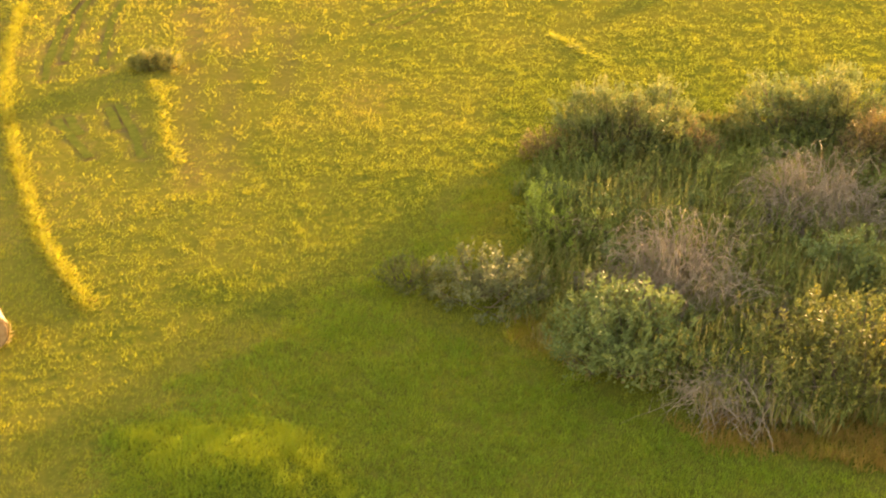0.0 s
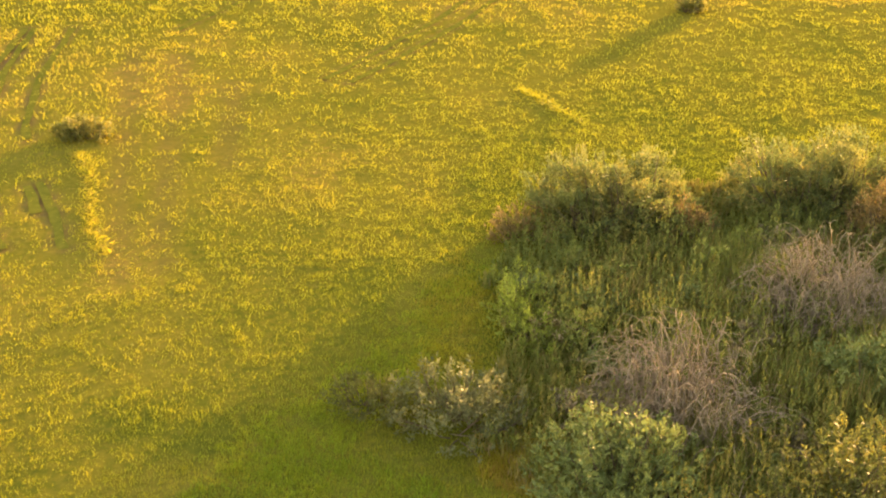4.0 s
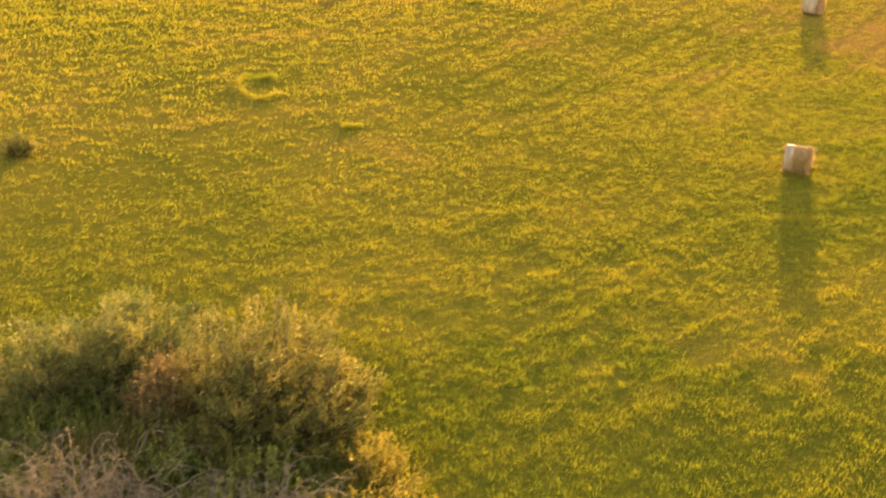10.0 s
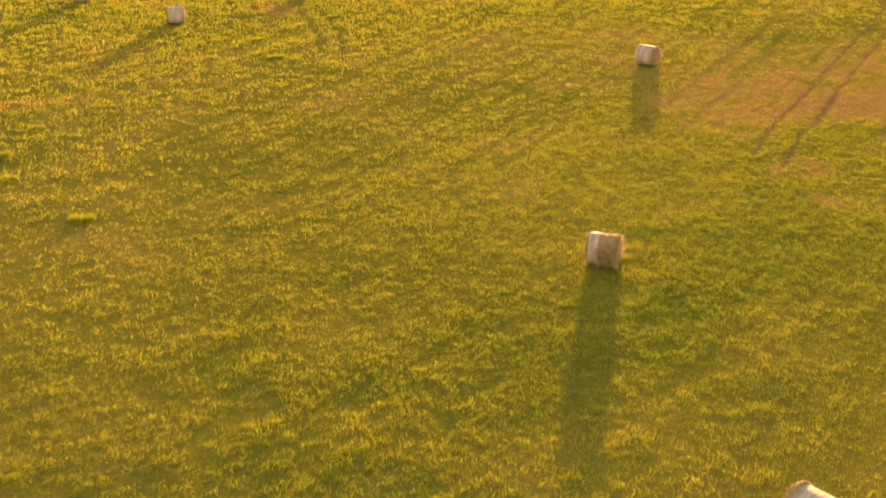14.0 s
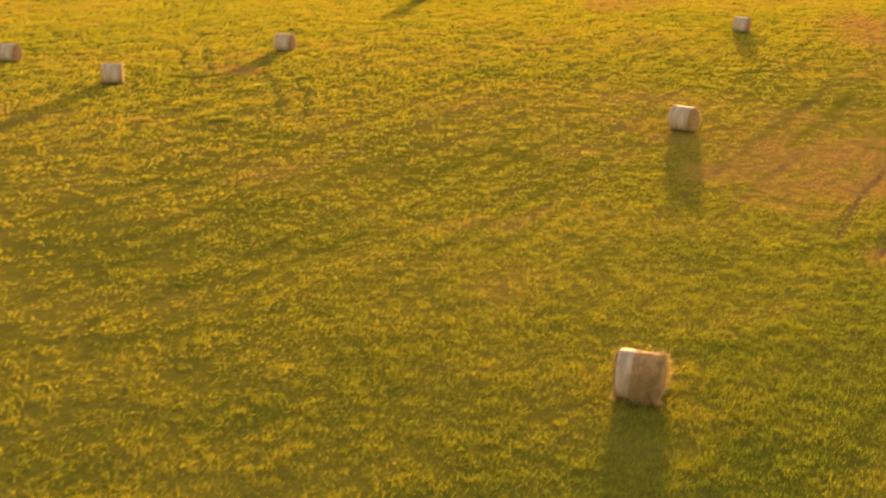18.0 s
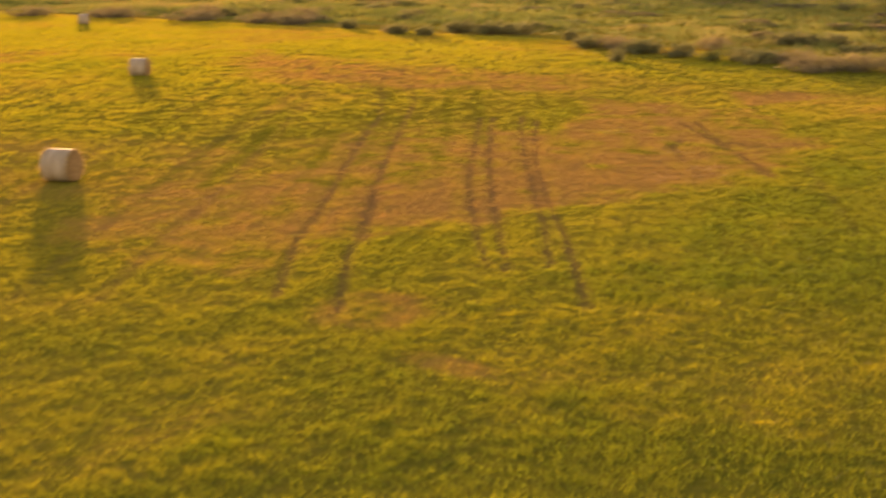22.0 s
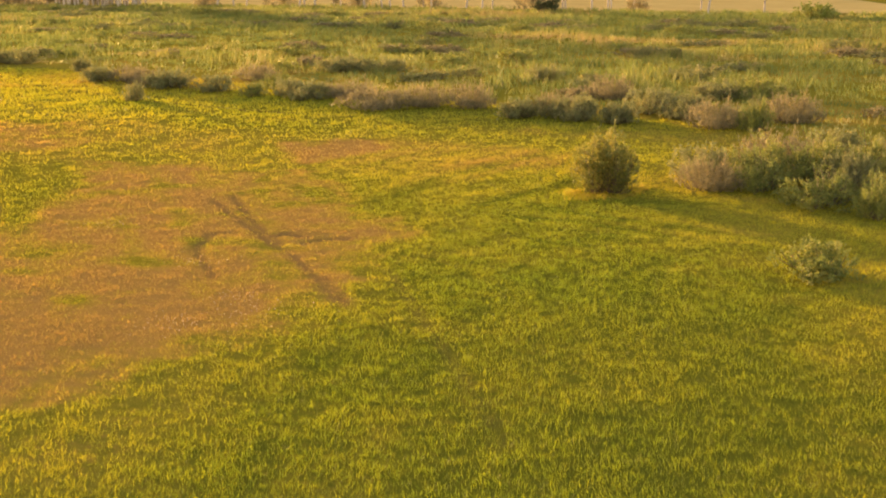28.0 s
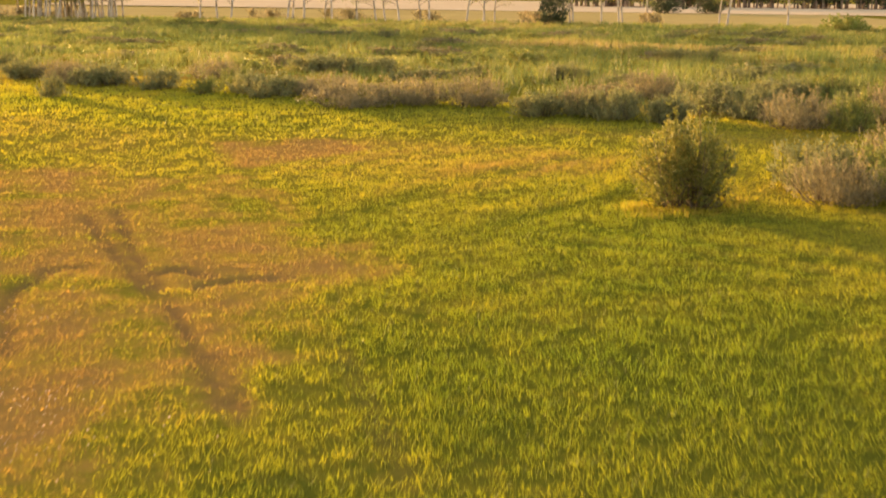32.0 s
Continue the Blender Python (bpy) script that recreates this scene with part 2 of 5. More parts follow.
# wheel ruts: deep ones in the stubble, worn tracks in the grass, faint mower lines
DEEP_RUTS = [
    [(116.9, 106.6), (96.2, 89.7), (86.1, 82.9), (77.6, 76.8), (71.1, 72.4), (66.0, 68.4)],
    [(117.5, 105.5), (102.6, 92.3), (84.7, 79.9), (76.2, 73.8), (70.1, 69.4), (65.9, 66.1)],
    [(98.8, 84.8), (88.7, 78.1), (82.5, 73.9), (75.2, 68.3), (72.2, 65.8)],
    [(99.1, 84.2), (87.9, 76.7), (80.6, 71.4), (75.4, 67.5), (72.0, 65.0)],
    [(100.8, 83.5), (89.9, 76.2), (83.0, 71.2), (77.4, 67.1), (73.1, 64.2)],
    [(99.5, 81.7), (88.9, 74.9), (81.5, 69.6), (76.4, 65.7), (72.1, 62.6), (69.8, 61)],
    [(104.2, 74.7), (100.0, 71.8), (97.4, 69.8), (94.5, 67.6), (92.4, 66.1), (91.0, 65.2)],
    [(93.3, 66.5), (91.9, 65.4), (90.7, 64.8)],
]
SOFT_RUTS = [
    [(98.3, 71.7), (97.6, 72.2), (95.7, 71.7), (94.4, 70.9), (92.3, 69.4)],
    [(97.8, 70.2), (98.6, 70.0), (98.2, 69.1)],
    [(97.2, 68.8), (98.0, 68.6), (98.5, 67.5)],
    [(103.0, 74.8), (99.0, 71.5), (96.3, 69.2)],
    [(78.5, 75.2), (72.2, 70.6)],
    [(94.6, 65.0), (88.5, 61.6), (82.4, 58.4)],
]
TRACKS = [
    [(63.0, 136.2), (58.6, 128.4), (56, 119.4), (55.1, 113.5)],
    [(60.2, 127.7), (57.4, 117.4)],
    [(63.2, 123.2), (59.8, 113.7), (58.4, 107.4), (55.8, 100.7)],
    [(61.9, 115.3), (59.9, 106.7), (57.2, 100.1)],
    [(-20.8, 75.4), (-20.6, 68), (-19.5, 60.1), (-18.9, 57.4)],
    [(-20.3, 75.4), (-19.9, 68), (-18.7, 60.1)],
    [(-18.2, 75.4), (-17.9, 67), (-17.0, 60.9), (-16.4, 58.8)],
    [(-2.6, 66.0), (3.1, 75.4), (5.9, 81.4)],
    [(-3.9, 66.6), (1.8, 76.0), (4.4, 82.2)],
    [(-12.5, 74.6), (-8.9, 81.2)],
    [(-17.1, 52.7), (-16.0, 50.8), (-14.6, 48.6)],
    [(-16.6, 53.1), (-15.6, 50.9)],
    [(-15.2, 54.2), (-14.1, 51.5)],
    [(-14.8, 54.5), (-13.4, 51.4), (-12.4, 48.4)],
]
FAINT = [
    [(62.8, 71.9), (79.2, 83.2), (104, 101.2)],
    [(61.4, 73.7), (77.6, 85), (106, 103.7)],
    [(55.6, 75), (66.8, 83.4), (84, 96)],
    [(54, 76.6), (65.2, 85), (82, 98)],
    [(78.3, 86.1), (82.6, 89.0), (106.1, 103.7)],
    [(88.9, 98.3), (111.4, 116.6)],
] + [[(58 - 1.9 * k, 76 + 2.7 * k), (80 - 1.9 * k, 91.5 + 2.7 * k), (100 - 1.9 * k, 106 + 2.7 * k)] for k in range(3, 12)]
RUTS = [(p, 0.75, 0.16) for p in DEEP_RUTS] + [(p, 0.7, 0.17) for p in SOFT_RUTS[:-1]] + [(SOFT_RUTS[-1], 0.25, 0.2)] + [(p, 0.75, 0.28) for p in TRACKS] + [(p, 0.3, 0.26) for p in FAINT] + [(p, 0.3, 0.6) for p in ([(-14.1, 71), (-12.4, 60), (-11.2, 53), (-10.0, 46.2)], [(-11.4, 70), (-10.2, 58), (-8.6, 47)], [(-8.2, 66), (-7.4, 56)])]
WINDROW = [(-23.5, 69.4), (-22.2, 62.7), (-20.1, 54.8), (-17.4, 47.9), (-14.7, 41.4), (-11.6, 36.2)]
THICKET = [(3.2, 46.5), (3.2, 41), (2.2, 36), (4.5, 32.5), (9, 30), (15, 29.5), (21, 33), (22.8, 38.5), (22.8, 44), (20, 50), (13, 53.5), (6, 52)]
MARSH = [(109, 50), (117, 57.5), (129, 53.5), (134, 62), (138, 73), (140, 84), (146, 97), (153, 108), (153, 126), (155, 140), (154, 165),
         (150, 200), (170, 330), (300, 300), (330, 190), (400, 60), (340, 0), (200, -20), (112, 30)]
DITCH = [(131, 95), (123.5, 86), (124, 74), (123, 66), (120, 61), (110, 64), (104, 62)]


def nearer(x, y):
    """The marsh's far edge bends in towards the meadow at its southern end."""
    k = float(np.interp(y, [60, 165], [0.87, 1.0]))
    return 62 + (x - 62) * k, 53 + (y - 53) * k


FAR_EDGE = [nearer(*p) for p in [(345, 30), (320, 80), (305, 122), (286, 166), (276, 187)]]
GOLDEN = [(262, 230), (290, 262), (400, 330), (440, 60)] + FAR_EDGE


def zones(x, y):
    """Dryness, lushness (the thicket's green shade painted in), rut depth and marsh share of the ground at x, y."""
    dry = np.maximum.reduce([area(x, y, STUBBLE, 1.6) * np.clip((x - 52) / 26, 0.5, 1), 0.45 * area(x, y, HALF_DRY, 2.5), 0.9 * area(x, y, BAND, 4), 1.15 * area(x, y, WEDGE, 0.8), 0.7 * area(x, y, FAR_DRY, 6),
                             0.6 * area(x, y, MID_DRY, 3), 0.8 * spot(x, y, 66.5, 65.4, 1.6), spot(x, y, 58.8, 117.3, 1.8, 3),
                             0.6 * spot(x, y, 64.2, 61.2, 0.6, 1.4), 0.22 * spot(x, y, 1.2, 43.5, 1.6, 4), 0.4 * spot(x, y, 3.2, 35, 1.0, 1.4)])
    green_island = area(x, y, [(109.4, 94.6), (110.6, 86.3), (103.4, 81.6), (97.3, 79.7), (98, 85.4), (101.8, 91.2)], 2.0)
    dry = dry * (1 - green_island)
    thicket = line_distance(x, y, THICKET + THICKET[:1])
    inside = area(x, y, THICKET, 0.8)
    # greener round the thicket: lush grass, and its shadow put into the tone
    lush = np.clip(1.0 - thicket / 10.0, 0, 1) * (0.3 + 0.7 * vnoise(x, y, 5, 7))
    lush = np.maximum(lush, np.clip(1.1 - line_distance(x, y, DITCH) / 3.5, 0, 1) * 0.6)
    lush = np.maximum(lush, area(x, y, [(72, 62), (90, 63.5), (98, 64.5), (101, 58), (95, 52), (84, 48), (70, 52)], 6) * (0.45 + 0.5 * vnoise(x, y, 4, 8)))
    lush = np.maximum(lush, area(x, y, [(20, 55), (30, 48), (38, 43.5), (47, 38), (40, 30), (20, 34)], 6) * (0.4 + 0.6 * vnoise(x, y, 3, 9)))
    lush = np.maximum(lush, area(x, y, [(56, 63), (63, 60), (68, 52), (70, 44), (50, 55)], 5) * (0.35 + 0.55 * vnoise(x, y, 3, 10)))
    lush = np.maximum(lush, 0.7 * area(x, y, [(127, 88), (126, 74), (128, 64), (133, 62), (138, 76), (139, 90)], 3))
    # this outline follows the thicket's shadow, painted as greener grass
    lush = np.maximum(lush, area(x, y, [(-6, 37), (0, 35.5), (5, 30), (10, 27), (14, 24), (-8, 22), (-9, 29)], 5) * (0.5 + 0.5 * vnoise(x, y, 2, 12)))
    lush = lush * (1 - dry)
    rut = np.zeros(np.shape(x))
    for pts, weight, w in RUTS:
        rut = np.maximum(rut, weight * np.clip(1.4 - line_distance(x, y, pts) / w, 0, 1))
    rut = rut * (0.55 + 0.65 * vnoise(x, y, 0.7, 11))
    return dry, lush, np.clip(rut, 0, 1), area(x, y, MARSH, 2.0), inside


def hummocks(x, y, heading, salt):
    """Tussocks drawn out a little along the way the mower went, in 0..1."""
    a = radians(heading)
    along, across = x * math.sin(a) + y * math.cos(a), x * math.cos(a) - y * math.sin(a)
    wave = across + 1.8 * vnoise(x, y, 7, salt + 3)
    rows = 0.5 + 0.5 * np.sin(wave * 2 * np.pi / 2.9)
    big = vnoise(along / 1.9, across, 0.75, salt)
    small = vnoise(along / 1.5, across, 0.34, salt + 1)
    fine = vnoise(along, across, 0.16, salt + 2)
    return 0.16 * rows + 0.84 * np.clip((0.42 * big + 0.36 * small + 0.22 * fine - 0.26) * 2.1, 0, 1)


def swath(x, y):
    """Mowing rows, and the hummocks between them, in 0..1; the rows turn between the thicket and the bales."""
    w = np.clip((x - 6 + 4 * (vnoise(x, y, 6, 27) - 0.5)) / 12, 0, 1)
    e = np.clip((x - 100) / 8, 0, 1)
    return (1 - w) * hummocks(x, y, 16, 22) + w * (1 - e) * hummocks(x, y, 57, 23) + e * hummocks(x, y, 112, 24)


FURROWS_AND_SHADE = [
    # first line: shadow along the dry wedge's lower edge, painted as darker tone
    [(112.0, 74.8), (114.3, 73.7), (117.9, 72.8), (119.6, 72.2)],
    [(107.4, 61.3), (108.2, 59.1), (108.6, 56.8), (107.2, 55.1)],
    [(105.4, 65.3), (108.6, 64.0), (113.3, 63.3)],
    [(106.0, 68.6), (110.2, 68.4), (114.4, 67.2), (118.4, 65.8)],
    [(109.0, 66.6), (112.6, 66.0), (117.4, 65.2)],
    [(105.6, 62.8), (104.7, 60.7), (103.8, 58.2), (102.7, 55.2)],
    [(103.4, 63.4), (103.3, 60.7), (102.1, 58.0)],
    [(113.2, 71.1), (117.3, 69.9), (122.5, 68.9)],
    [(112, 72.5), (119, 71), (125, 70)],
]
RIDGES = [
    [(104.7, 70.1), (109.6, 69.5), (115.3, 68.2), (119.6, 66.3)],
    [(110.0, 67.8), (112.8, 66.7), (116.8, 65.7)],
    [(110.3, 67.0), (112.5, 65.5), (118.4, 64.8), (120.4, 64.4)],
    [(107.3, 66.0), (109.7, 64.2), (113.9, 63.7)],
    [(107.1, 63.6), (105.7, 61.8), (104.8, 59.5), (104.7, 57.4), (103.5, 55.2)],
    [(104.4, 63.1), (103.7, 60.1), (102.6, 57.3), (101.8, 55.3)],
    [(102.7, 64.1), (102.9, 61.3), (101.6, 58.6)],
    [(111.8, 60.2), (110.4, 57.7), (109.7, 55.1)],
]


def mown_rows(x, y):
    """Cut rows by the lone willow: 1 on a ridge of laid grass, -1 in the cut between and in the dry wedge's painted
    shadow.
    """
    up = np.maximum.reduce([np.clip(1.4 - line_distance(x, y, p) / 0.45, 0, 1) for p in RIDGES])
    down = np.maximum.reduce([np.clip(1.4 - line_distance(x, y, p) / 0.4, 0, 1) for p in FURROWS_AND_SHADE])
    return (up - down) * np.clip(0.4 + vnoise(x, y, 1.7, 26), 0, 1)


def mower_lines(x, y):
    """Narrow wheel lines left along the mowing rows of the middle field, in 0..1."""
    across = x * 0.57 - y * 0.82 + 0.8 * vnoise(x, y, 14, 24)
    phase = (across / 5.4) % 1.0
    line = np.maximum(np.clip(1.6 - np.abs(phase - 0.3) * 5.4 / 0.25, 0, 1), np.clip(1.6 - np.abs(phase - 0.64) * 5.4 / 0.25, 0, 1))
    field = np.clip((y - 62 - 0.1 * x) / 8, 0, 1) * np.clip((x - 30) / 10, 0, 1) * np.clip((112 - x) / 6, 0, 1)
    return line * field * np.clip(1.9 * vnoise(x, y, 5, 25) - 0.25, 0, 1)


def ground_height(x, y):
    dry, lush, rut, marsh, inside = zones(x, y)
    mound = 0.55 * np.exp(-((x + 5.4) / 2.6) ** 2 - ((y - 27.6) / 2.0) ** 2)
    return mound + 0.04 * (vnoise(x, y, 6, 31) - 0.5) + (0.04 + 0.03 * np.clip(1.3 - np.abs(x - 35) / 14, 0, 1)) * (swath(x, y) - 0.5) * (1 - 0.6 * dry) - 0.08 * rut


def tone_at(x, y):
    dry, lush, rut, marsh, inside = zones(x, y)
    t = 0.48 + 0.2 * (vnoise(x, y, 9, 41) - 0.5) + 0.15 * (vnoise(x, y, 2.2, 42) - 0.5)
    t = t * (1 - 0.5 * lush) + dry * (0.26 + 0.22 * vnoise(x, y, 0.8, 43) + 0.26 * (vnoise(x * 0.57 - y * 0.82, (x * 0.82 + y * 0.57) / 8, 0.6, 44) - 0.4)) + rut * 0.1 + 0.07 * np.clip((x - 108) / 6, 0, 1)
    t = t + 0.1 * np.clip((vnoise(x, y, 3.4, 46) - 0.5) * 2.4, 0, 1) * np.clip((x - 22) / 14, 0, 1) * np.clip((120 - x) / 10, 0, 1) * (1 - lush)
    t = t + 0.1 * mown_rows(x, y) - 0.22 * dry * np.clip((vnoise(x, y, 1.1, 47) + 0.5 * vnoise(x, y, 4, 48) - 0.8) * 4, 0, 1)
    t = t - 0.11 * mower_lines(x, y)
    return np.clip(t, 0.02, 1.0), dry, lush, rut, marsh, inside


# ---- mesh helpers ----
def mesh_from(name, verts, faces, material=None, smooth=False, **values):
    """A mesh from arrays: n x 3 places, m x k corners, and one value a vertex for each named attribute."""
    verts, faces = np.asarray(verts, np.float32), np.asarray(faces, np.int32)
    me = bpy.data.meshes.new(name)
    me.vertices.add(len(verts))
    me.vertices.foreach_set("co", verts.ravel())
    m, k = faces.shape
    me.loops.add(m * k)
    me.loops.foreach_set("vertex_index", faces.ravel())
    me.polygons.add(m)
    me.polygons.foreach_set("loop_start", np.arange(0, m * k, k, dtype=np.int32))
    if smooth:
        me.polygons.foreach_set("use_smooth", np.ones(m, bool))
    for key, val in values.items():
        me.attributes.new(key, "FLOAT", "POINT").data.foreach_set("value", np.asarray(val, np.float32))
    if material:
        me.materials.append(material)
    me.update(calc_edges=True)
    me.validate()
    return me


def part_of(name, me, parent, label=""):
    ob = new(name, me)
    ob.parent = parent
    if label:
        tagged(ob, label)
    return ob


def unit(v):
    return v / np.maximum(np.linalg.norm(v, axis=-1, keepdims=True), 1e-9)


def leaf_cards(base, way, length, width, rs):
    """A pointed leaf of two halves, bent along its rib, at each base along each way."""
    n = len(base)
    side = unit(np.cross(way, rs.normal(size=(n, 3))))
    up = np.cross(side, way)
    L, Wd = np.asarray(length).reshape(-1, 1) * np.ones((n, 1)), np.asarray(width).reshape(-1, 1) * np.ones((n, 1))
    mid = base + way * L * 0.5 + up * Wd * 0.25
    v = np.stack([base, mid + side * Wd * 0.5, base + way * L, mid - side * Wd * 0.5], 1).reshape(-1, 3)
    f = np.arange(n * 4).reshape(n, 4)
    return v, f


def tubes(paths, radii, sides=4):
    """Tapered tubes along paths (n x s x 3) with a radius at each ring."""
    paths = np.asarray(paths, float)
    n, s, _ = paths.shape
    way = unit(np.gradient(paths, axis=1))
    ref = np.where(np.abs(way[..., 2:3]) > 0.9, np.array([1.0, 0, 0]), np.array([0, 0, 1.0]))
    a = unit(np.cross(way, ref))
    b = np.cross(way, a)
    ang = np.arange(sides) * 2 * np.pi / sides
    r = np.asarray(radii).reshape(n, s, 1, 1)
    v = paths[:, :, None, :] + r * (a[:, :, None, :] * np.cos(ang)[None, None, :, None] + b[:, :, None, :] * np.sin(ang)[None, None, :, None])
    idx = np.arange(n * s * sides).reshape(n, s, sides)
    nxt = np.roll(idx, -1, axis=2)
    f = np.stack([idx[:, :-1], nxt[:, :-1], nxt[:, 1:], idx[:, 1:]], -1).reshape(-1, 4)
    return v.reshape(-1, 3), f


# ---- ground: one sheet to the horizon ----
def graded(lo, hi, step, far_lo, far_hi):
    mid = np.arange(lo, hi + step, step)
    out, d = [], step
    p = hi
    while p < far_hi:
        d *= 1.25
        p += d
        out.append(p)
    back, d, p = [], step, lo
    while p > far_lo:
        d *= 1.25
        p -= d
        back.append(p)
    return np.array(back[::-1] + list(mid) + out)


def stretches(parts, far_lo, far_hi):
    """Grid lines: (from, to, step) stretches in the middle, widening steps outside."""
    mid = np.concatenate([np.arange(a, z - 1e-6, s) for a, z, s in parts])
    a, z = parts[0], parts[-1]
    low, high = graded(a[0], a[0] + a[2], a[2], far_lo, a[0]), graded(z[1] - z[2], z[1], z[2], z[1] - z[2], far_hi)
    return np.unique(np.round(np.concatenate([low[low < a[0]], mid, high[high >= z[1] - 1e-6]]), 4))


gx = stretches([(-32, 58, 0.6), (58, 62, 0.4), (62, 112, 0.22), (112, 165, 1.0)], -3000, 3500)
gy = stretches([(24, 60, 0.5), (60, 92, 0.22), (92, 180, 0.8)], -3000, 3500)
GX, GY = np.meshgrid(gx, gy, indexing="ij")
px, py = GX.ravel(), GY.ravel()
near = (px > -40) & (px < 400) & (py > -30) & (py < 300)
tone_g, dry_g, lush_g, rut_g, marsh_g, in_g = tone_at(px, py)
pz = np.where(near, ground_height(px, py), 0.0)
ids = np.arange(len(px)).reshape(GX.shape)
gf = np.stack([ids[:-1, :-1], ids[1:, :-1], ids[1:, 1:], ids[:-1, 1:]], -1).reshape(-1, 4)


def ground_material():
    m, nodes, links = node_material("meadow_ground")
    a = nodes.new("ShaderNodeAttribute")
    a.attribute_name = "tone"
    co = nodes.new("ShaderNodeTexCoord")
    n1 = nodes.new("ShaderNodeTexNoise")
    n1.inputs["Scale"].default_value, n1.inputs["Detail"].default_value, n1.inputs["Roughness"].default_value = 3.4, 8, 0.7
    n2 = nodes.new("ShaderNodeTexNoise")
    n2.inputs["Scale"].default_value, n2.inputs["Detail"].default_value = 0.06, 6
    for n in (n1, n2):
        links.new(co.outputs["Object"], n.inputs["Vector"])
    s1 = nodes.new("ShaderNodeMath")
    s1.operation = "MULTIPLY_ADD"
    links.new(n1.outputs["Fac"], s1.inputs[0])
    s1.inputs[1].default_value = 0.8
    links.new(a.outputs["Fac"], s1.inputs[2])
    s2 = nodes.new("ShaderNodeMath")
    s2.operation = "MULTIPLY_ADD"
    links.new(n2.outputs["Fac"], s2.inputs[0])
    s2.inputs[1].default_value = 0.4
    links.new(s1.outputs[0], s2.inputs[2])
    s3 = nodes.new("ShaderNodeMath")
    s3.operation = "SUBTRACT"
    links.new(s2.outputs[0], s3.inputs[0])
    s3.inputs[1].default_value = 0.6
    r = ramp_node(nodes, [(0.0, (0.045, 0.058, 0.01)), (0.3, (0.085, 0.09, 0.013)), (0.55, (0.148, 0.125, 0.02)), (0.75, (0.215, 0.143, 0.032)), (1.0, (0.21, 0.125, 0.04))])
    links.new(s3.outputs[0], r.inputs[0])
    soil = nodes.new("ShaderNodeAttribute")
    soil.attribute_name = "rut"
    soil_and_shade = nodes.new("ShaderNodeMix")
    soil_and_shade.data_type = "RGBA"
    links.new(soil.outputs["Fac"], soil_and_shade.inputs["Factor"])
    links.new(r.outputs["Color"], soil_and_shade.inputs["A"])
    # bare soil, darkened for the shade down in the rut
    soil_and_shade.inputs["B"].default_value = (0.125, 0.076, 0.035, 1)
    p = nodes.new("ShaderNodeBsdfPrincipled")
    p.inputs["Roughness"].default_value = 1.0
    p.inputs["Specular IOR Level"].default_value = 0.0
    links.new(soil_and_shade.outputs["Result"], p.inputs["Base Color"])
    b = nodes.new("ShaderNodeBump")
    b.inputs["Strength"].default_value, b.inputs["Distance"].default_value = 0.8, 0.1
    links.new(n1.outputs["Fac"], b.inputs["Height"])
    links.new(b.outputs[0], p.inputs["Normal"])
    out = nodes.new("ShaderNodeOutputMaterial")
    links.new(p.outputs[0], out.inputs[0])
    return m


ground = new("ground", mesh_from("ground", np.stack([px, py, pz], 1), gf, ground_material(), True, tone=tone_g, rut=rut_g))
tagged(ground, "wide flat hay meadow, yellow green with dry brown stubble", "meadow", kind="structure")


# ---- grass: blades over the near meadow ----
def blades(x, y, count, height, width, spread, rs, lean=0.35):
    """count blades round each place; returns corners, faces and the tuft of each corner."""
    n = len(x)
    k = np.repeat(np.arange(n), count)
    m = len(k)
    a, d = rs.random(m) * 2 * np.pi, np.sqrt(rs.random(m)) * spread[k]
    bx, by = x[k] + np.cos(a) * d, y[k] + np.sin(a) * d
    bz = ground_height(x, y)[k] - 0.02
    h = height[k] * rs.uniform(0.7, 1.15, m)
    t = rs.random(m) * 2 * np.pi
    w = width[k] * rs.uniform(0.7, 1.3, m)
    la, ll = rs.random(m) * 2 * np.pi, rs.random(m) * lean * h
    v = np.empty((m, 3, 3), np.float32)
    v[:, 0] = np.stack([bx - np.cos(t) * w / 2, by - np.sin(t) * w / 2, bz], 1)
    v[:, 1] = np.stack([bx + np.cos(t) * w / 2, by + np.sin(t) * w / 2, bz], 1)
    v[:, 2] = np.stack([bx + np.cos(la) * ll, by + np.sin(la) * ll, bz + h], 1)
    return v.reshape(-1, 3), np.arange(m * 3).reshape(m, 3), np.repeat(k, 3)


def near_field(x, y):
    """The meadow that the low flight passes over, by plan."""
    return line_distance(x, y, [(0, 30), (12, 45), (40, 50), (60, 62), (100, 62)])


rs = np.random.default_rng(11)
N = 2200000
x, y = rs.uniform(-30, 150, N), rs.uniform(24, 235, N)
low = np.interp(x, [-30, -11, 12, 30, 45, 60, 70, 95, 110, 150], [27, 25, 26, 33, 35, 47, 49, 49, 43, 39])
high = np.interp(x, [-30, -20, 10, 35, 43, 125, 150], [85, 98, 115, 150, 190, 235, 235])
d = near_field(x, y)
keep = (y > low) & (y < high) & (rs.random(N) < np.clip(1.0 - d / 27, 0.125, 1) * np.where(x > 44, 1.0, 0.8))
x, y = x[keep], y[keep]
tone, dry, lush, rut, marsh, inside = tone_at(x, y)
sw = swath(x, y)
keep = (rs.random(len(x)) < 0.5 + 0.6 * sw + 0.2 * lush) & (marsh < 0.5) & (inside < 0.6) & (rs.random(len(x)) > 1.1 * rut) & (rs.random(len(x)) > dry * np.clip(0.7 - 1.3 * vnoise(x, y, 0.6, 45), 0.0, 0.4))
x, y, tone, dry, lush, rut, sw = (v[keep] for v in (x, y, tone, dry, lush, rut, sw))
d = near_field(x, y)
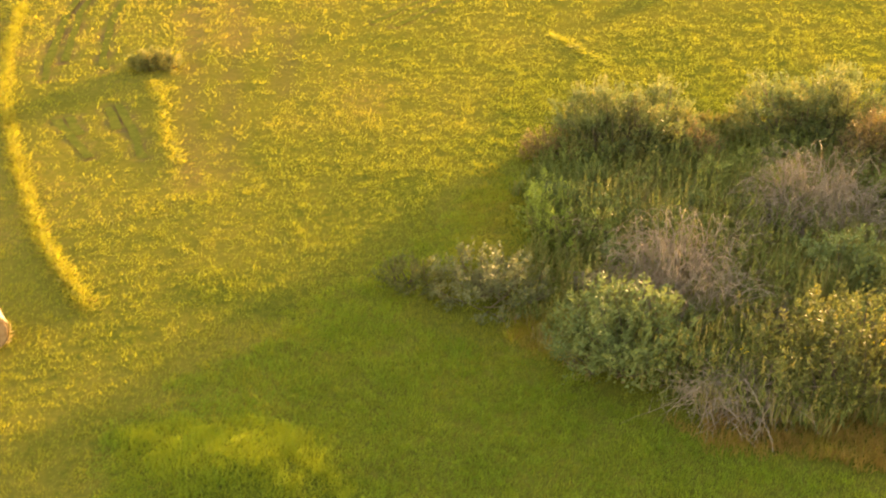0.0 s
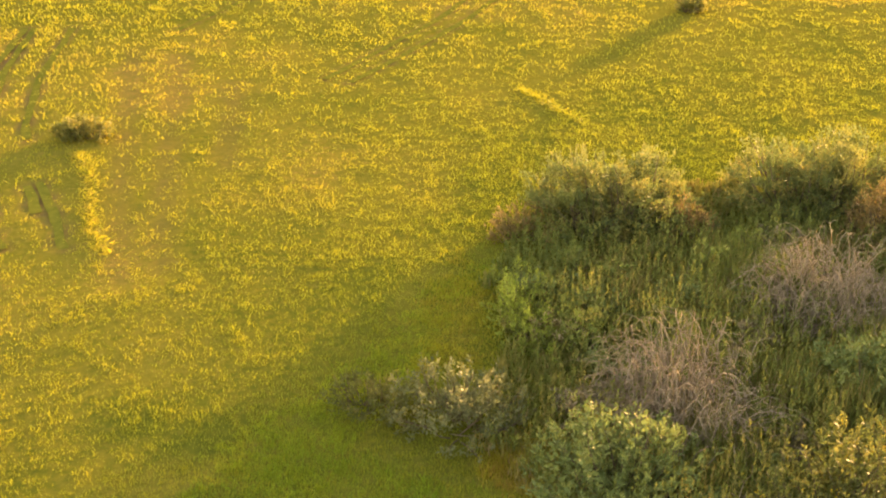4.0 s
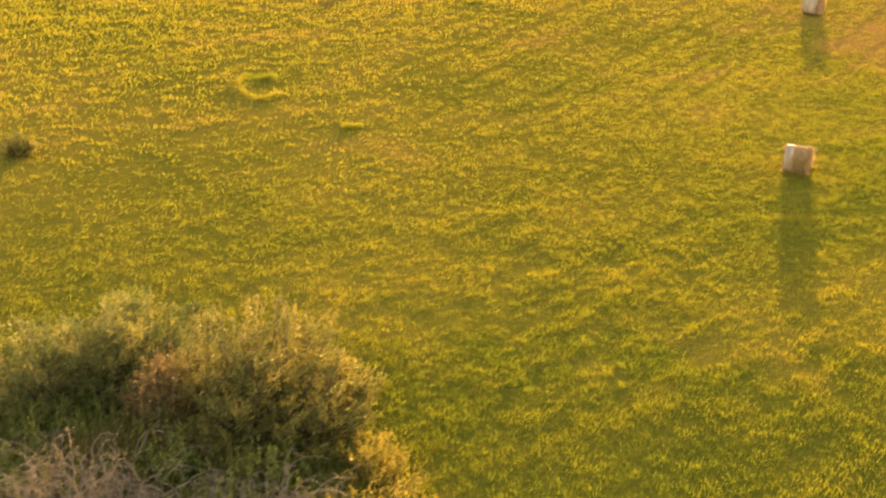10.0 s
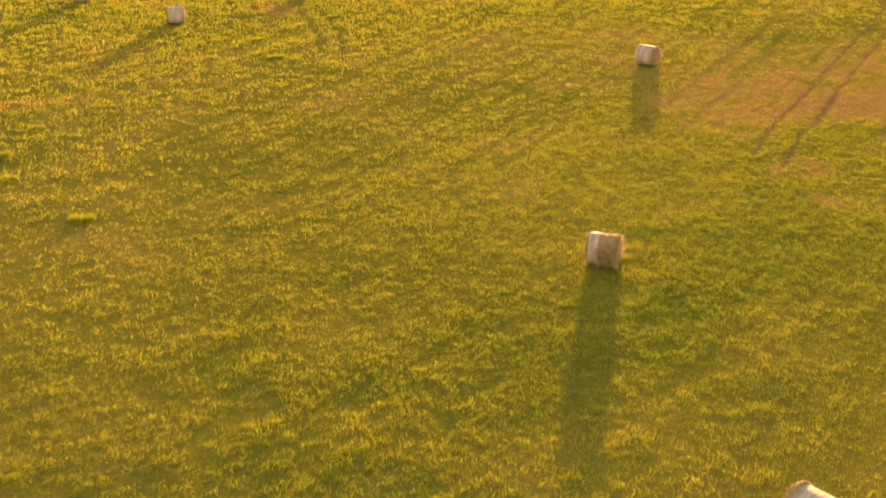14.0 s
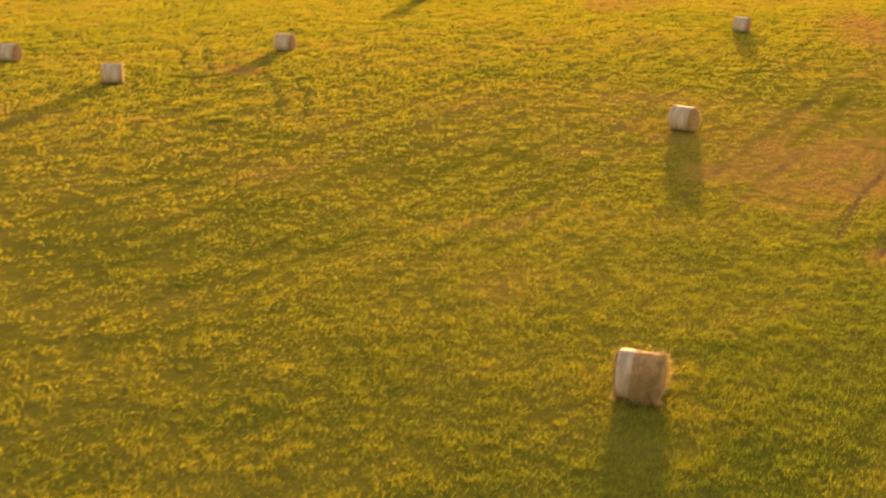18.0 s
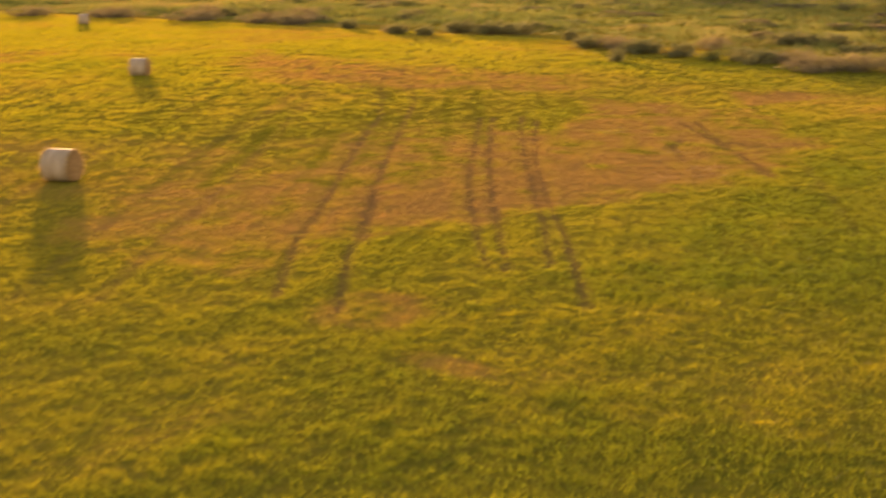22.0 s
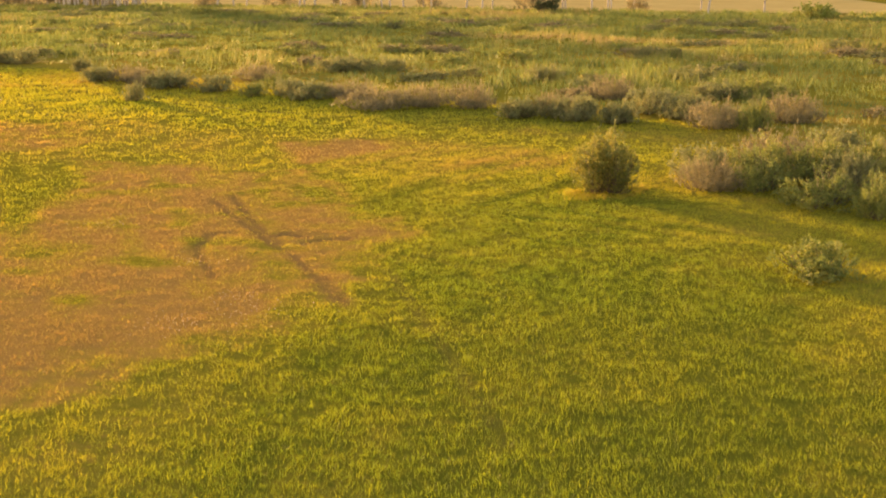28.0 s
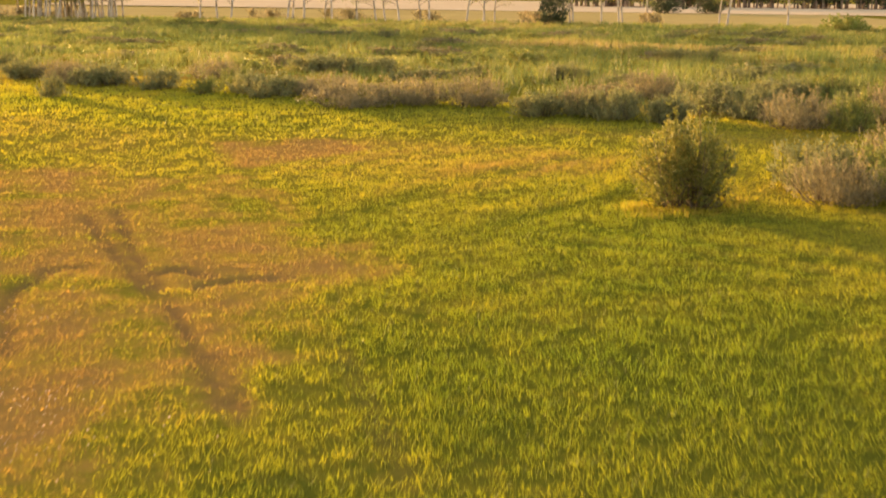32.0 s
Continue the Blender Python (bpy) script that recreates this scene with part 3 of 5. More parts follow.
calm = np.clip((x - 50) / 22, 0, 1)
tuft = np.clip(1.3 - np.abs(x - 35) / 14, 0, 1) * np.clip((64 - y) / 8, 0, 1)
hgt = (0.11 + (0.05 - 0.025 * calm + 0.05 * tuft) * (sw - 0.25 * tuft) + 0.03 * lush + 0.03 * mown_rows(x, y)) * (1 - 0.2 * dry) * (1 - 0.6 * rut) * (1 - 0.45 * mower_lines(x, y)) * (1 + np.clip((d - 22) / 55, 0, 0.9))
wid = 0.0165 - 0.003 * np.clip((x - 36) / 8, 0, 1) - 0.003 * np.clip((x - 72) / 14, 0, 1) + 0.001 * np.clip(d - 9, 0, 120)
gv, gfc, gk = blades(x, y, 7, hgt, wid, 0.15 + 0.006 * np.clip(d, 0, 100), rs, 0.9)
# shade put into the tone: darker between hummocks and near the flight line
tone = tone + (0.06 + 0.1 * tuft) * (sw - 0.45) - 0.1 * np.clip(1 - d / 15, 0, 1) * np.clip((x - 20) / 10, 0, 1) * (1 - dry)
blade_tone = np.clip(tone[gk] + np.repeat(rs.normal(0, 1, len(gfc)), 3) * (0.048 + 0.13 * dry[gk]), 0, 1)
meadow_grass = new("meadow_grass", mesh_from("meadow_grass", gv, gfc, grass_mat, tone=blade_tone))
tagged(meadow_grass, "short yellow green meadow grass lit from behind", "grass", kind="stuff")


# ---- shrubs ----
def shrub(name, label, x, y, rx, ry, h, mat, shoots, leaves, size, seed, turn=0.0, lean=0.35, lumps=0.3, extra=None, group="", category="shrub", bare=0.45, slim=0.34, spike=0.0):
    """A shrub of many upright shoots on a domed outline: stems and foliage under one thing."""
    rs = np.random.default_rng(seed)
    rx, ry, h = 1.2 * rx, 1.2 * ry, 1.08 * h
    top = new(name)
    top.matrix_basis = pose(x, y, 0, 0, 0, turn)
    tagged(top, label, category, group)
    # lobes: a taller heart and lower ones round it, down to the ground
    lobes = int(9 + 2.2 * rx * ry)
    lr = np.sqrt((np.arange(lobes) + 0.3) / lobes) * 0.72
    size_l = rs.uniform(0.3, 0.46, lobes) * (1.2 - 0.4 * lr) + 0.9 / lobes
    la = np.arange(lobes) * 2.4 + rs.normal(0, 0.3, lobes) + seed
    cx, cy = np.cos(la) * lr * rx, np.sin(la) * lr * ry
    top_l = h * (1 - 0.75 * lr ** 2.2) * rs.uniform(1 - lumps, 1.05, lobes)
    top_l[0] = h
    # leafy branches on the lobes, each with a bunch of sprigs
    branches = shoots // 9 if shoots > 1000 else shoots // 3
    branch = rs.integers(0, branches, shoots)
    k0 = rs.choice(lobes, branches, p=size_l / size_l.sum())[branch]
    az, up = (rs.random(branches) * 2 * np.pi)[branch], (rs.random(branches) * 1.75 - 0.75)[branch]
    flat = np.sqrt(np.clip(1 - up * up, 0, 1))
    sr = rs.uniform(0.86, 1.04, branches)[branch]
    tip = np.stack([cx[k0] + np.cos(az) * flat * size_l[k0] * rx * sr, cy[k0] + np.sin(az) * flat * size_l[k0] * ry * sr,
                    top_l[k0] * (0.52 + 0.48 * up * sr)], 1)
    tip[:, 2] = np.maximum(tip[:, 2] + rs.normal(0, 0.05 if h < 3 else 0.03, shoots) * min(h, 2.5), 0.1)
    tip[:, :2] += rs.normal(0, 0.05 if shoots > 1000 else 0.08, (shoots, 2)) * np.array([rx, ry])
    foot = np.stack([cx[k0] * 0.7, cy[k0] * 0.7, np.full(shoots, -0.05)], 1) + rs.normal(0, 0.06, (shoots, 3)) * np.array([rx, ry, 0])
    u, v = tip[:, 0] / rx, tip[:, 1] / ry
    lump = rs.random(lobes)[k0]
    bend = np.stack([np.cos(az) * flat * 0.1 * rx, np.sin(az) * flat * 0.1 * ry, np.zeros(shoots)], 1) + rs.normal(0, 0.04, (shoots, 3)) * h
    s = np.linspace(0, 1, 4)[None, :, None]
    paths = foot[:, None] * (1 - s) + tip[:, None] * s + bend[:, None] * (s * (1 - s) * 4)
    pick = rs.random(shoots) < 0.1
    rad = (0.018 + 0.005 * h) * np.linspace(1, 0.25, 4)[None, :] * np.ones((shoots, 1))
    sv, sf = tubes(paths[pick], rad[pick], 3)
    part_of("stem_bundle", mesh_from("stem_bundle", sv, sf, stem_mat), top, "thin dark stems")["kind"] = "stuff"
    face = unit(np.stack([np.cos(az) * flat + u * 0.5, np.sin(az) * flat + v * 0.5, np.maximum(up, -0.2)], 1))
    grow = unit(face * 0.55 + np.array([0, 0, 0.75 + 0.7 * spike]) + rs.normal(0, 0.2, (shoots, 3)))
    sprig = (0.2 + 0.08 * min(h, 3.5)) * rs.uniform(0.55, 1.35, shoots)
    k = np.repeat(np.arange(shoots), leaves)
    t = rs.random(len(k))
    inner = rs.random(len(k)) < 0.36
    ti = bare + (1 - bare) * rs.random(len(k)) ** 0.8
    i = np.clip((ti * 3).astype(int), 0, 2)
    f = (ti * 3 - i)[:, None]
    deep = paths[k, i] * (1 - f) + paths[k, i + 1] * f + rs.normal(0, 0.035, (len(k), 3)) * (0.6 + h * 0.25)
    outer = tip[k] + grow[k] * (sprig[k] * (t - 0.8))[:, None]
    at = np.where(inner[:, None], deep, outer)
    at[:, 2] = np.maximum(at[:, 2], 0.02)
    splay = unit(np.cross(grow[k], rs.normal(0, 1, (len(k), 3))))
    out = grow[k] * 0.75 + splay * (0.95 - 0.6 * t)[:, None] + rs.normal(0, 0.15, (len(k), 3))
    L = size * rs.uniform(0.7, 1.25, len(k)) * (1.2 - 0.5 * t)
    lv, lf = leaf_cards(at, unit(out), L, L * slim, rs)
    branch_tone = rs.random(branches)[branch]
    tone = np.clip(0.5 * branch_tone[k] + 0.3 * lump[k] + 0.25 * rs.random(len(k)), 0, 1)
    leaves_part = part_of("foliage", mesh_from("foliage", lv, lf, mat, tone=np.repeat(tone, 4)), top)
    if extra:
        emat, share, esize, elabel = extra
        q = np.where((rs.random(shoots) < share))[0]
        kk = np.repeat(q, 9)
        ev, ef = leaf_cards(tip[kk] + rs.normal(0, 0.07, (len(kk), 3)), unit(rs.normal(0, 1, (len(kk), 3)) + np.array([0, 0, 0.6])), np.full(len(kk), esize), np.full(len(kk), esize * 0.5), rs)
        part_of("flecks", mesh_from("flecks", ev, ef, emat, tone=np.repeat(rs.random(len(kk)), 4)), leaves_part, elabel)
    return top


def bramble(name, label, x, y, rx, ry, h, count, seed):
    """A tangle of bare arching twigs."""
    rs = np.random.default_rng(seed)
    a, r = rs.random(count) * 2 * np.pi, np.sqrt(rs.random(count))
    foot = np.stack([np.cos(a) * r * rx, np.sin(a) * r * ry, np.zeros(count)], 1)
    b = np.where(rs.random(count) < 0.6, 4.0 + rs.normal(0, 0.7, count), a + rs.normal(0, 1.0, count))
    reach = rs.uniform(0.6, 2.1, count)
    s = np.linspace(0, 1, 7)
    hh = h * rs.uniform(0.3, 1.12, count) * (1 - 0.4 * r ** 2) * (0.6 + 0.7 * vnoise(foot[:, 0] + seed, foot[:, 1], 1.0, 55))
    path = np.empty((count, 7, 3))
    path[..., 0] = foot[:, None, 0] + np.cos(b)[:, None] * reach[:, None] * s[None] ** 1.3
    path[..., 1] = foot[:, None, 1] + np.sin(b)[:, None] * reach[:, None] * s[None] ** 1.3
    path[..., 2] = hh[:, None] * np.sin(np.pi * (0.08 + 0.62 * s))[None]
    path += np.cumsum(rs.normal(0, 0.06, path.shape), axis=1)
    path[..., 2] = np.maximum(path[..., 2], 0.0)
    path[:, 0, 2] = 0.0
    v, f = tubes(path, 0.014 * rs.uniform(0.6, 1.5, (count, 1)) * np.linspace(1, 0.3, 7)[None], 3)
    # side twigs
    k = np.repeat(np.arange(count), 3)
    j = rs.integers(2, 6, len(k))
    st = path[k, j]
    w = unit(rs.normal(0, 1, (len(k), 3)) + np.array([0, 0, 0.5]))
    ln = rs.uniform(0.2, 0.6, len(k))
    ss = np.linspace(0, 1, 4)
    p2 = st[:, None] + w[:, None] * ln[:, None, None] * ss[None, :, None] + np.array([0, 0, -0.12]) * (ss ** 2)[None, :, None]
    v2, f2 = tubes(p2, np.ones((len(k), 1)) * np.linspace(0.009, 0.004, 4)[None], 3)
    top = new(name)
    top.matrix_basis = pose(x, y, 0)
    tagged(top, label, "brambles")
    part_of("arching_twig_tangle", mesh_from("arching_twig_tangle", v, f, twig_mat), top)["kind"] = "stuff"
    part_of("side_twig_tangle", mesh_from("side_twig_tangle", v2, f2, twig_mat), top)["kind"] = "stuff"
    return top


THICKET_GROUP = "shrubs of the thicket"
shrub("willow_shrub", "rounded grey-green willow shrub at the meadow's edge", 7.9, 49.8, 2.9, 2.3, 3.2, olive_mat, 2500, 17, 0.13, 101, bare=0.6, lumps=0.5, group=THICKET_GROUP)
shrub("reddish_shrub", "low rusty brown shrub beside the willow", 4.5, 49.2, 1.3, 1.0, 1.25, rust_mat, 260, 10, 0.13, 102, group=THICKET_GROUP)
shrub("willow_shrub", "broad dark olive shrub with pale tips", 16.0, 51.4, 3.4, 2.5, 3.4, olive_mat, 2500, 17, 0.13, 103, bare=0.6, lumps=0.5, group=THICKET_GROUP)
shrub("willow_shrub", "tall dense yellowish willow shrub with sunlit gold in its leaf colour", 20.4, 46.9, 3.1, 3.1, 3.8, sunlit_willow_mat, 2700, 17, 0.13, 104, bare=0.6, lumps=0.5, group=THICKET_GROUP)
shrub("rusty_shrub", "rusty brown shrub between two willows", 17.6, 48.0, 1.5, 1.3, 2.5, rust_mat, 520, 12, 0.13, 105, group=THICKET_GROUP)
shrub("rusty_shrub", "rusty yellow shrub leaning on a willow", 10.3, 48.7, 1.1, 1.0, 1.8, rust_mat, 380, 12, 0.12, 117, group=THICKET_GROUP)
shrub("willow_bush", "light green leafy willow bush on the grass", 5.6, 33.3, 2.1, 1.8, 2.6, green_mat, 820, 13, 0.18, 106, group=THICKET_GROUP, slim=0.28)
shrub("grey_shrub", "low grey-green shrub with dark stems", 1.5, 37.2, 1.8, 1.5, 1.9, willow_mat, 460, 11, 0.15, 107, group=THICKET_GROUP)
shrub("grey_shrub", "low pale grey-green shrub beside grass", -0.9, 37.9, 1.1, 1.0, 1.15, leafy_mat, 220, 10, 0.14, 108, group=THICKET_GROUP)
# small yellow cards on a few shoot tips
shrub("yellow_flecked_shrub", "green shrub with yellow flecks on its top", 11.9, 32.0, 2.6, 2.0, 3.1, leafy_mat, 760, 12, 0.16, 109, group=THICKET_GROUP, extra=(gold_mat, 0.014, 0.1, "yellow flecks"))
shrub("leafy_shrub", "fresh green leafy shrub among dry weeds", 13.8, 37.9, 1.9, 1.5, 2.1, green_mat, 420, 12, 0.19, 110, group=THICKET_GROUP)
shrub("leafy_shrub", "bright green leafy shrub on the grass edge", 3.9, 42.8, 1.0, 2.6, 1.3, lime_mat, 520, 10, 0.13, 111, group=THICKET_GROUP)
shrub("golden_shrub", "low golden shrub along the sunlit edge", 20.6, 39.4, 2.4, 1.7, 1.6, sunny_mat, 900, 13, 0.11, 112, group=THICKET_GROUP)
shrub("golden_shrub", "low golden shrub along the sunlit edge", 22.2, 42.4, 1.0, 1.5, 1.4, sunny_mat, 460, 13, 0.11, 113, group=THICKET_GROUP)
shrub("golden_shrub", "low golden shrub along the sunlit edge", 20.2, 36.2, 1.9, 1.6, 1.4, sunny_mat, 620, 13, 0.11, 115, group=THICKET_GROUP)
shrub("golden_shrub", "small golden shrub at the grass edge", 22.4, 37.6, 0.8, 1.2, 0.8, sunny_mat, 280, 12, 0.1, 116, group=THICKET_GROUP)
shrub("pale_weeds", "pale flowering weeds with reddish stems", 4.9, 41.3, 0.9, 0.8, 1.3, rust_mat, 90, 8, 0.13, 114, group=THICKET_GROUP, extra=(pale_mat, 0.5, 0.1, "pale seed heads"))
bramble("dry_brambles", "tangle of bare grey-brown arching twigs", 13.9, 42.8, 2.3, 1.8, 2.7, 430, 121)
bramble("dry_brambles", "tangle of bare grey-brown arching twigs", 8.0, 37.0, 2.0, 2.0, 2.7, 460, 122)
bramble("dry_brambles", "low bare twigs fallen onto the grass", 8.7, 31.2, 1.6, 0.9, 1.1, 240, 123)
bramble("dry_brambles", "tangle of bare grey-brown arching twigs", 18.3, 41.0, 1.8, 1.4, 1.7, 260, 124)


def weed_field(name, label, outline, count, height, leaves, size, mat, seed, skip=0.0):
    """Upright weeds over an outline of the plan: joined, too many to count."""
    rs = np.random.default_rng(seed)
    xs, ys = [p[0] for p in outline], [p[1] for p in outline]
    x, y = rs.uniform(min(xs), max(xs), count * 3), rs.uniform(min(ys), max(ys), count * 3)
    ok = (area(x, y, outline, 0.6) > 0.5) & (vnoise(x, y, 1.6, 61) > skip)
    x, y = x[ok][:count], y[ok][:count]
    n = len(x)
    H = height * (0.45 + 0.9 * vnoise(x, y, 1.8, 62)) * rs.uniform(0.7, 1.25, n) * np.clip((52.5 - y) / 5, 0.4, 1) * np.clip((x - 2.5) / 3, 0.45, 1) * np.clip((23 - x) / 4, 0.4, 1)
    lean = rs.normal(0, 0.12, (n, 2)) * H[:, None]
    k = np.repeat(np.arange(n), leaves)
    t = 0.15 + 0.85 * rs.random(len(k))
    a = rs.random(len(k)) * 2 * np.pi
    at = np.stack([x[k] + lean[k, 0] * t, y[k] + lean[k, 1] * t, H[k] * t], 1)
    open_ = 0.62 * (1 - t) + 0.25
    way = unit(np.stack([np.cos(a) * open_, np.sin(a) * open_, np.full(len(k), 0.8)], 1) + rs.normal(0, 0.12, (len(k), 3)))
    L = size * rs.uniform(0.7, 1.3, len(k)) * (1.25 - 0.65 * t)
    v, f = leaf_cards(at, way, L, L * 0.36, rs)
    plant = np.clip(0.5 * rs.random(n) + 0.6 * (vnoise(x, y, 2.5, 63) - 0.1), 0, 1)
    tone = np.clip(plant[k] * 0.75 + 0.25 * rs.random(len(k)), 0, 1)
    ob = new(name, mesh_from(name, v, f, mat, tone=np.repeat(tone, 4)))
    return tagged(ob, label, "weeds", kind="stuff")


CLUMPS = [
    shrub("weed_clump", "upright olive green weed clump", 10.5, 45.2, 1.0, 0.9, 1.5, weed_mat, 170, 9, 0.16, 181, spike=0.8, group="weeds of the thicket", category="weeds"),
    shrub("weed_clump", "upright fresh green weed clump", 6.6, 43.0, 0.9, 0.9, 1.3, green_mat, 150, 9, 0.16, 182, spike=0.7, group="weeds of the thicket", category="weeds"),
    shrub("weed_clump", "brownish dry weed clump", 10.6, 40.4, 0.9, 0.8, 1.4, mauve_mat, 160, 9, 0.16, 183, spike=0.9, group="weeds of the thicket", category="weeds"),
]
WEEDS = [(7.4, 45.0, 0), (9.0, 43.6, 1), (8.4, 41.6, 0), (12.0, 46.4, 0), (13.6, 47.3, 2), (15.4, 46.6, 1), (16.8, 44.6, 0), (10.6, 42.6, 1), (5.6, 40.9, 0), (6.6, 39.2, 1),
         (11.6, 38.4, 0), (16.0, 39.6, 2), (17.4, 37.8, 0), (15.6, 35.4, 1), (13.2, 34.8, 0), (10.8, 35.2, 2), (18.2, 35.2, 1), (5.2, 37.0, 2), (12.4, 44.6, 0), (4.9, 44.6, 1),
         (5.9, 46.2, 0), (17.6, 42.6, 2), (19.0, 43.4, 0), (15.4, 33.0, 0), (17.6, 32.6, 2), (9.4, 34.2, 1), (14.6, 31.4, 1), (19.4, 33.6, 0)]
for n, (bx, by, kind) in enumerate(WEEDS):
    q = 0.85 + 0.09 * (n * 7 % 5)
    copy_thing(CLUMPS[kind], pose(bx, by, 0, 0, 0, n * 77) @ Matrix.Diagonal((q, q, 0.66 + 0.08 * (n * 3 % 5), 1)))
weed_field("tall_weeds", "dense tall olive green weeds filling the thicket", THICKET, 5600, 1.5, 22, 0.15, undergrowth_mat, 131)
rs = np.random.default_rng(134)
x, y = rs.uniform(0, 26, 60000), rs.uniform(28, 55, 60000)
ok = area(x, y, THICKET, 0.8) > 0.45
x, y = x[ok][:7000], y[ok][:7000]
tall = (0.45 + 1.15 * vnoise(x, y, 2.2, 64)) * (0.6 + 0.8 * vnoise(x, y, 0.8, 65)) * 0.95 * np.clip((52 - y) / 8, 0.35, 1) * np.clip((x - 2.5) / 6, 0.35, 1) * np.clip((22 - x) / 5, 0.3, 1)
wv, wf, wk = blades(x, y, 7, tall, np.full(len(x), 0.055), np.full(len(x), 0.2), rs, 0.55)
herb = np.clip(0.12 + 0.55 * vnoise(x, y, 2.6, 66) + 0.7 * rs.random(len(x)) ** 2 - 0.05, 0, 1)
tagged(new("weed_stalks", mesh_from("weed_stalks", wv, wf, undergrowth_mat, tone=np.clip(herb[wk] + np.repeat(rs.normal(0, 0.08, len(wf)), 3), 0, 1))),
       "upright olive and brownish weed stalks of the thicket", "weeds", kind="stuff")


def grass_patch(name, label, outline, count, height, tone, seed, width=0.03, mat=grass_mat):
    """Longer grass over an outline of the plan."""
    rs = np.random.default_rng(seed)
    xs, ys = [p[0] for p in outline], [p[1] for p in outline]
    x, y = rs.uniform(min(xs), max(xs), count * 3), rs.uniform(min(ys), max(ys), count * 3)
    ok = area(x, y, outline, 0.7) > rs.random(count * 3)
    x, y = x[ok][:count], y[ok][:count]
    v, f, k = blades(x, y, 8, height * (0.5 + vnoise(x, y, 0.8, 67)), np.full(len(x), width), np.full(len(x), 0.2), rs, 0.9)
    own = np.clip(tone + 0.3 * (vnoise(x, y, 1.1, 68) - 0.5), 0, 1)
    ob = new(name, mesh_from(name, v, f, mat, tone=np.clip(own[k] + np.repeat(rs.normal(0, 0.08, len(f)), 3), 0, 1)))
    return tagged(ob, label, "grass", kind="stuff")


grass_patch("tall_grass", "taller bright green unmown grass", [(-8.8, 29.2), (-6.2, 30.2), (-3.8, 29.0), (-2, 26.4), (-9, 25.3)], 2200, 0.17, 0.45, 136, 0.024, shade_fill_grass_mat)
# the next two patches brighten the thicket's shadow by their colour
grass_patch("tall_grass", "green grass beside the thicket, coloured lighter against its shadow", [(-9, 23.5), (16, 24), (11, 27.4), (6, 30.2), (1.5, 34.5), (-2.5, 36.6), (-6.5, 33.8), (-9.5, 29)], 10500, 0.15, 0.12, 137, 0.02, shade_fill_grass_mat)
grass_patch("tall_grass", "green grass in the thicket's shade, coloured lighter as fill light", [(-6.5, 33.6), (-2.5, 35.6), (0.8, 39.5), (2.2, 45), (3, 47.2), (1.6, 45.4), (-1.6, 40)], 3000, 0.13, 0.24, 138, 0.02, shade_fill_grass_mat)
grass_patch("dry_grass_fringe", "orange brown dry grass along the thicket", [(6.5, 30), (8.5, 28.8), (12, 28.0), (18, 27.4), (18, 30.0), (9.5, 30.6)], 1100, 0.36, 0.84, 132)
grass_patch("dry_grass_fringe", "dry brownish grass beside the low grey shrub", [(2.0, 34.5), (4, 33.2), (4.2, 36), (2.6, 36.8)], 320, 0.26, 0.62, 133)
grass_patch("dry_grass_fringe", "dry brownish grass along the thicket's edge", [(0.2, 40), (3, 39.5), (3.4, 46), (2.0, 48), (0.8, 44)], 700, 0.16, 0.5, 135)

grass_patch("dry_weeds", "tall pale brown dry weeds in the thicket", [(16.2, 36.4), (19.4, 35.6), (20.4, 40.4), (18.4, 42.4), (16.4, 41)], 900, 1.0, 0.72, 139, 0.035, mauve_mat)
grass_patch("dry_weeds", "reddish brown dry weeds below the willows", [(13.2, 46.6), (16.8, 45.4), (19.4, 43.6), (19, 45.4), (16, 47.4)], 420, 0.9, 0.6, 140, 0.035, rust_mat)

# lone shrubs of the meadow
shrub("meadow_shrub", "small dark shrub alone in the mown meadow", -14.0, 59.2, 1.15, 0.8, 1.1, lone_mat, 460, 10, 0.14, 141)
shrub("meadow_shrub", "small dark round shrub alone in the mown meadow", 16.3, 77.4, 0.8, 0.7, 1.05, lone_mat, 360, 10, 0.14, 142)
shrub("willow_bush", "round upright willow bush alone on dry grass", 109.7, 61.4, 1.15, 1.05, 2.5, lone_mat, 980, 12, 0.12, 143, lumps=0.28)
grass_patch("dry_grass_fringe", "dry straw-coloured grass round the lone willow", [(107.4, 62.2), (108.8, 60.4), (111.2, 59.6), (111.4, 61.0), (108.8, 62.8)], 200, 0.18, 0.72, 145)
shrub("meadow_shrub", "low grey-green shrub at the meadow's edge", 98.4, 53.2, 1.35, 1.1, 0.95, reedy_mat, 340, 10, 0.14, 144)

# ---- marsh: shrub rows, each built from one of four plants ----
PLANTS = [
    shrub("marsh_shrub", "low dense grey-green marsh shrub", 114.4, 58.2, 1.75, 1.3, 1.35, marsh_willow_mat, 420, 11, 0.16, 151, spike=0.7, slim=0.26, bare=0.25, group="marsh shrubs"),
    shrub("marsh_shrub", "low dense brownish marsh shrub", 134.2, 79.6, 3.3, 1.8, 1.3, marsh_brown_mat, 560, 10, 0.17, 152, spike=0.7, slim=0.24, bare=0.25, group="marsh shrubs"),
    shrub("marsh_shrub", "upright olive green marsh shrub", 114.6, 55.8, 1.7, 1.3, 1.9, reedy_mat, 420, 11, 0.17, 153, spike=0.6, slim=0.26, bare=0.25, group="marsh shrubs"),
    shrub("marsh_shrub", "low grey-green rounded marsh shrub", 132.4, 70.4, 1.75, 1.2, 1.2, marsh_willow_mat, 420, 11, 0.16, 154, spike=0.6, slim=0.28, bare=0.25, group="marsh shrubs"),
]
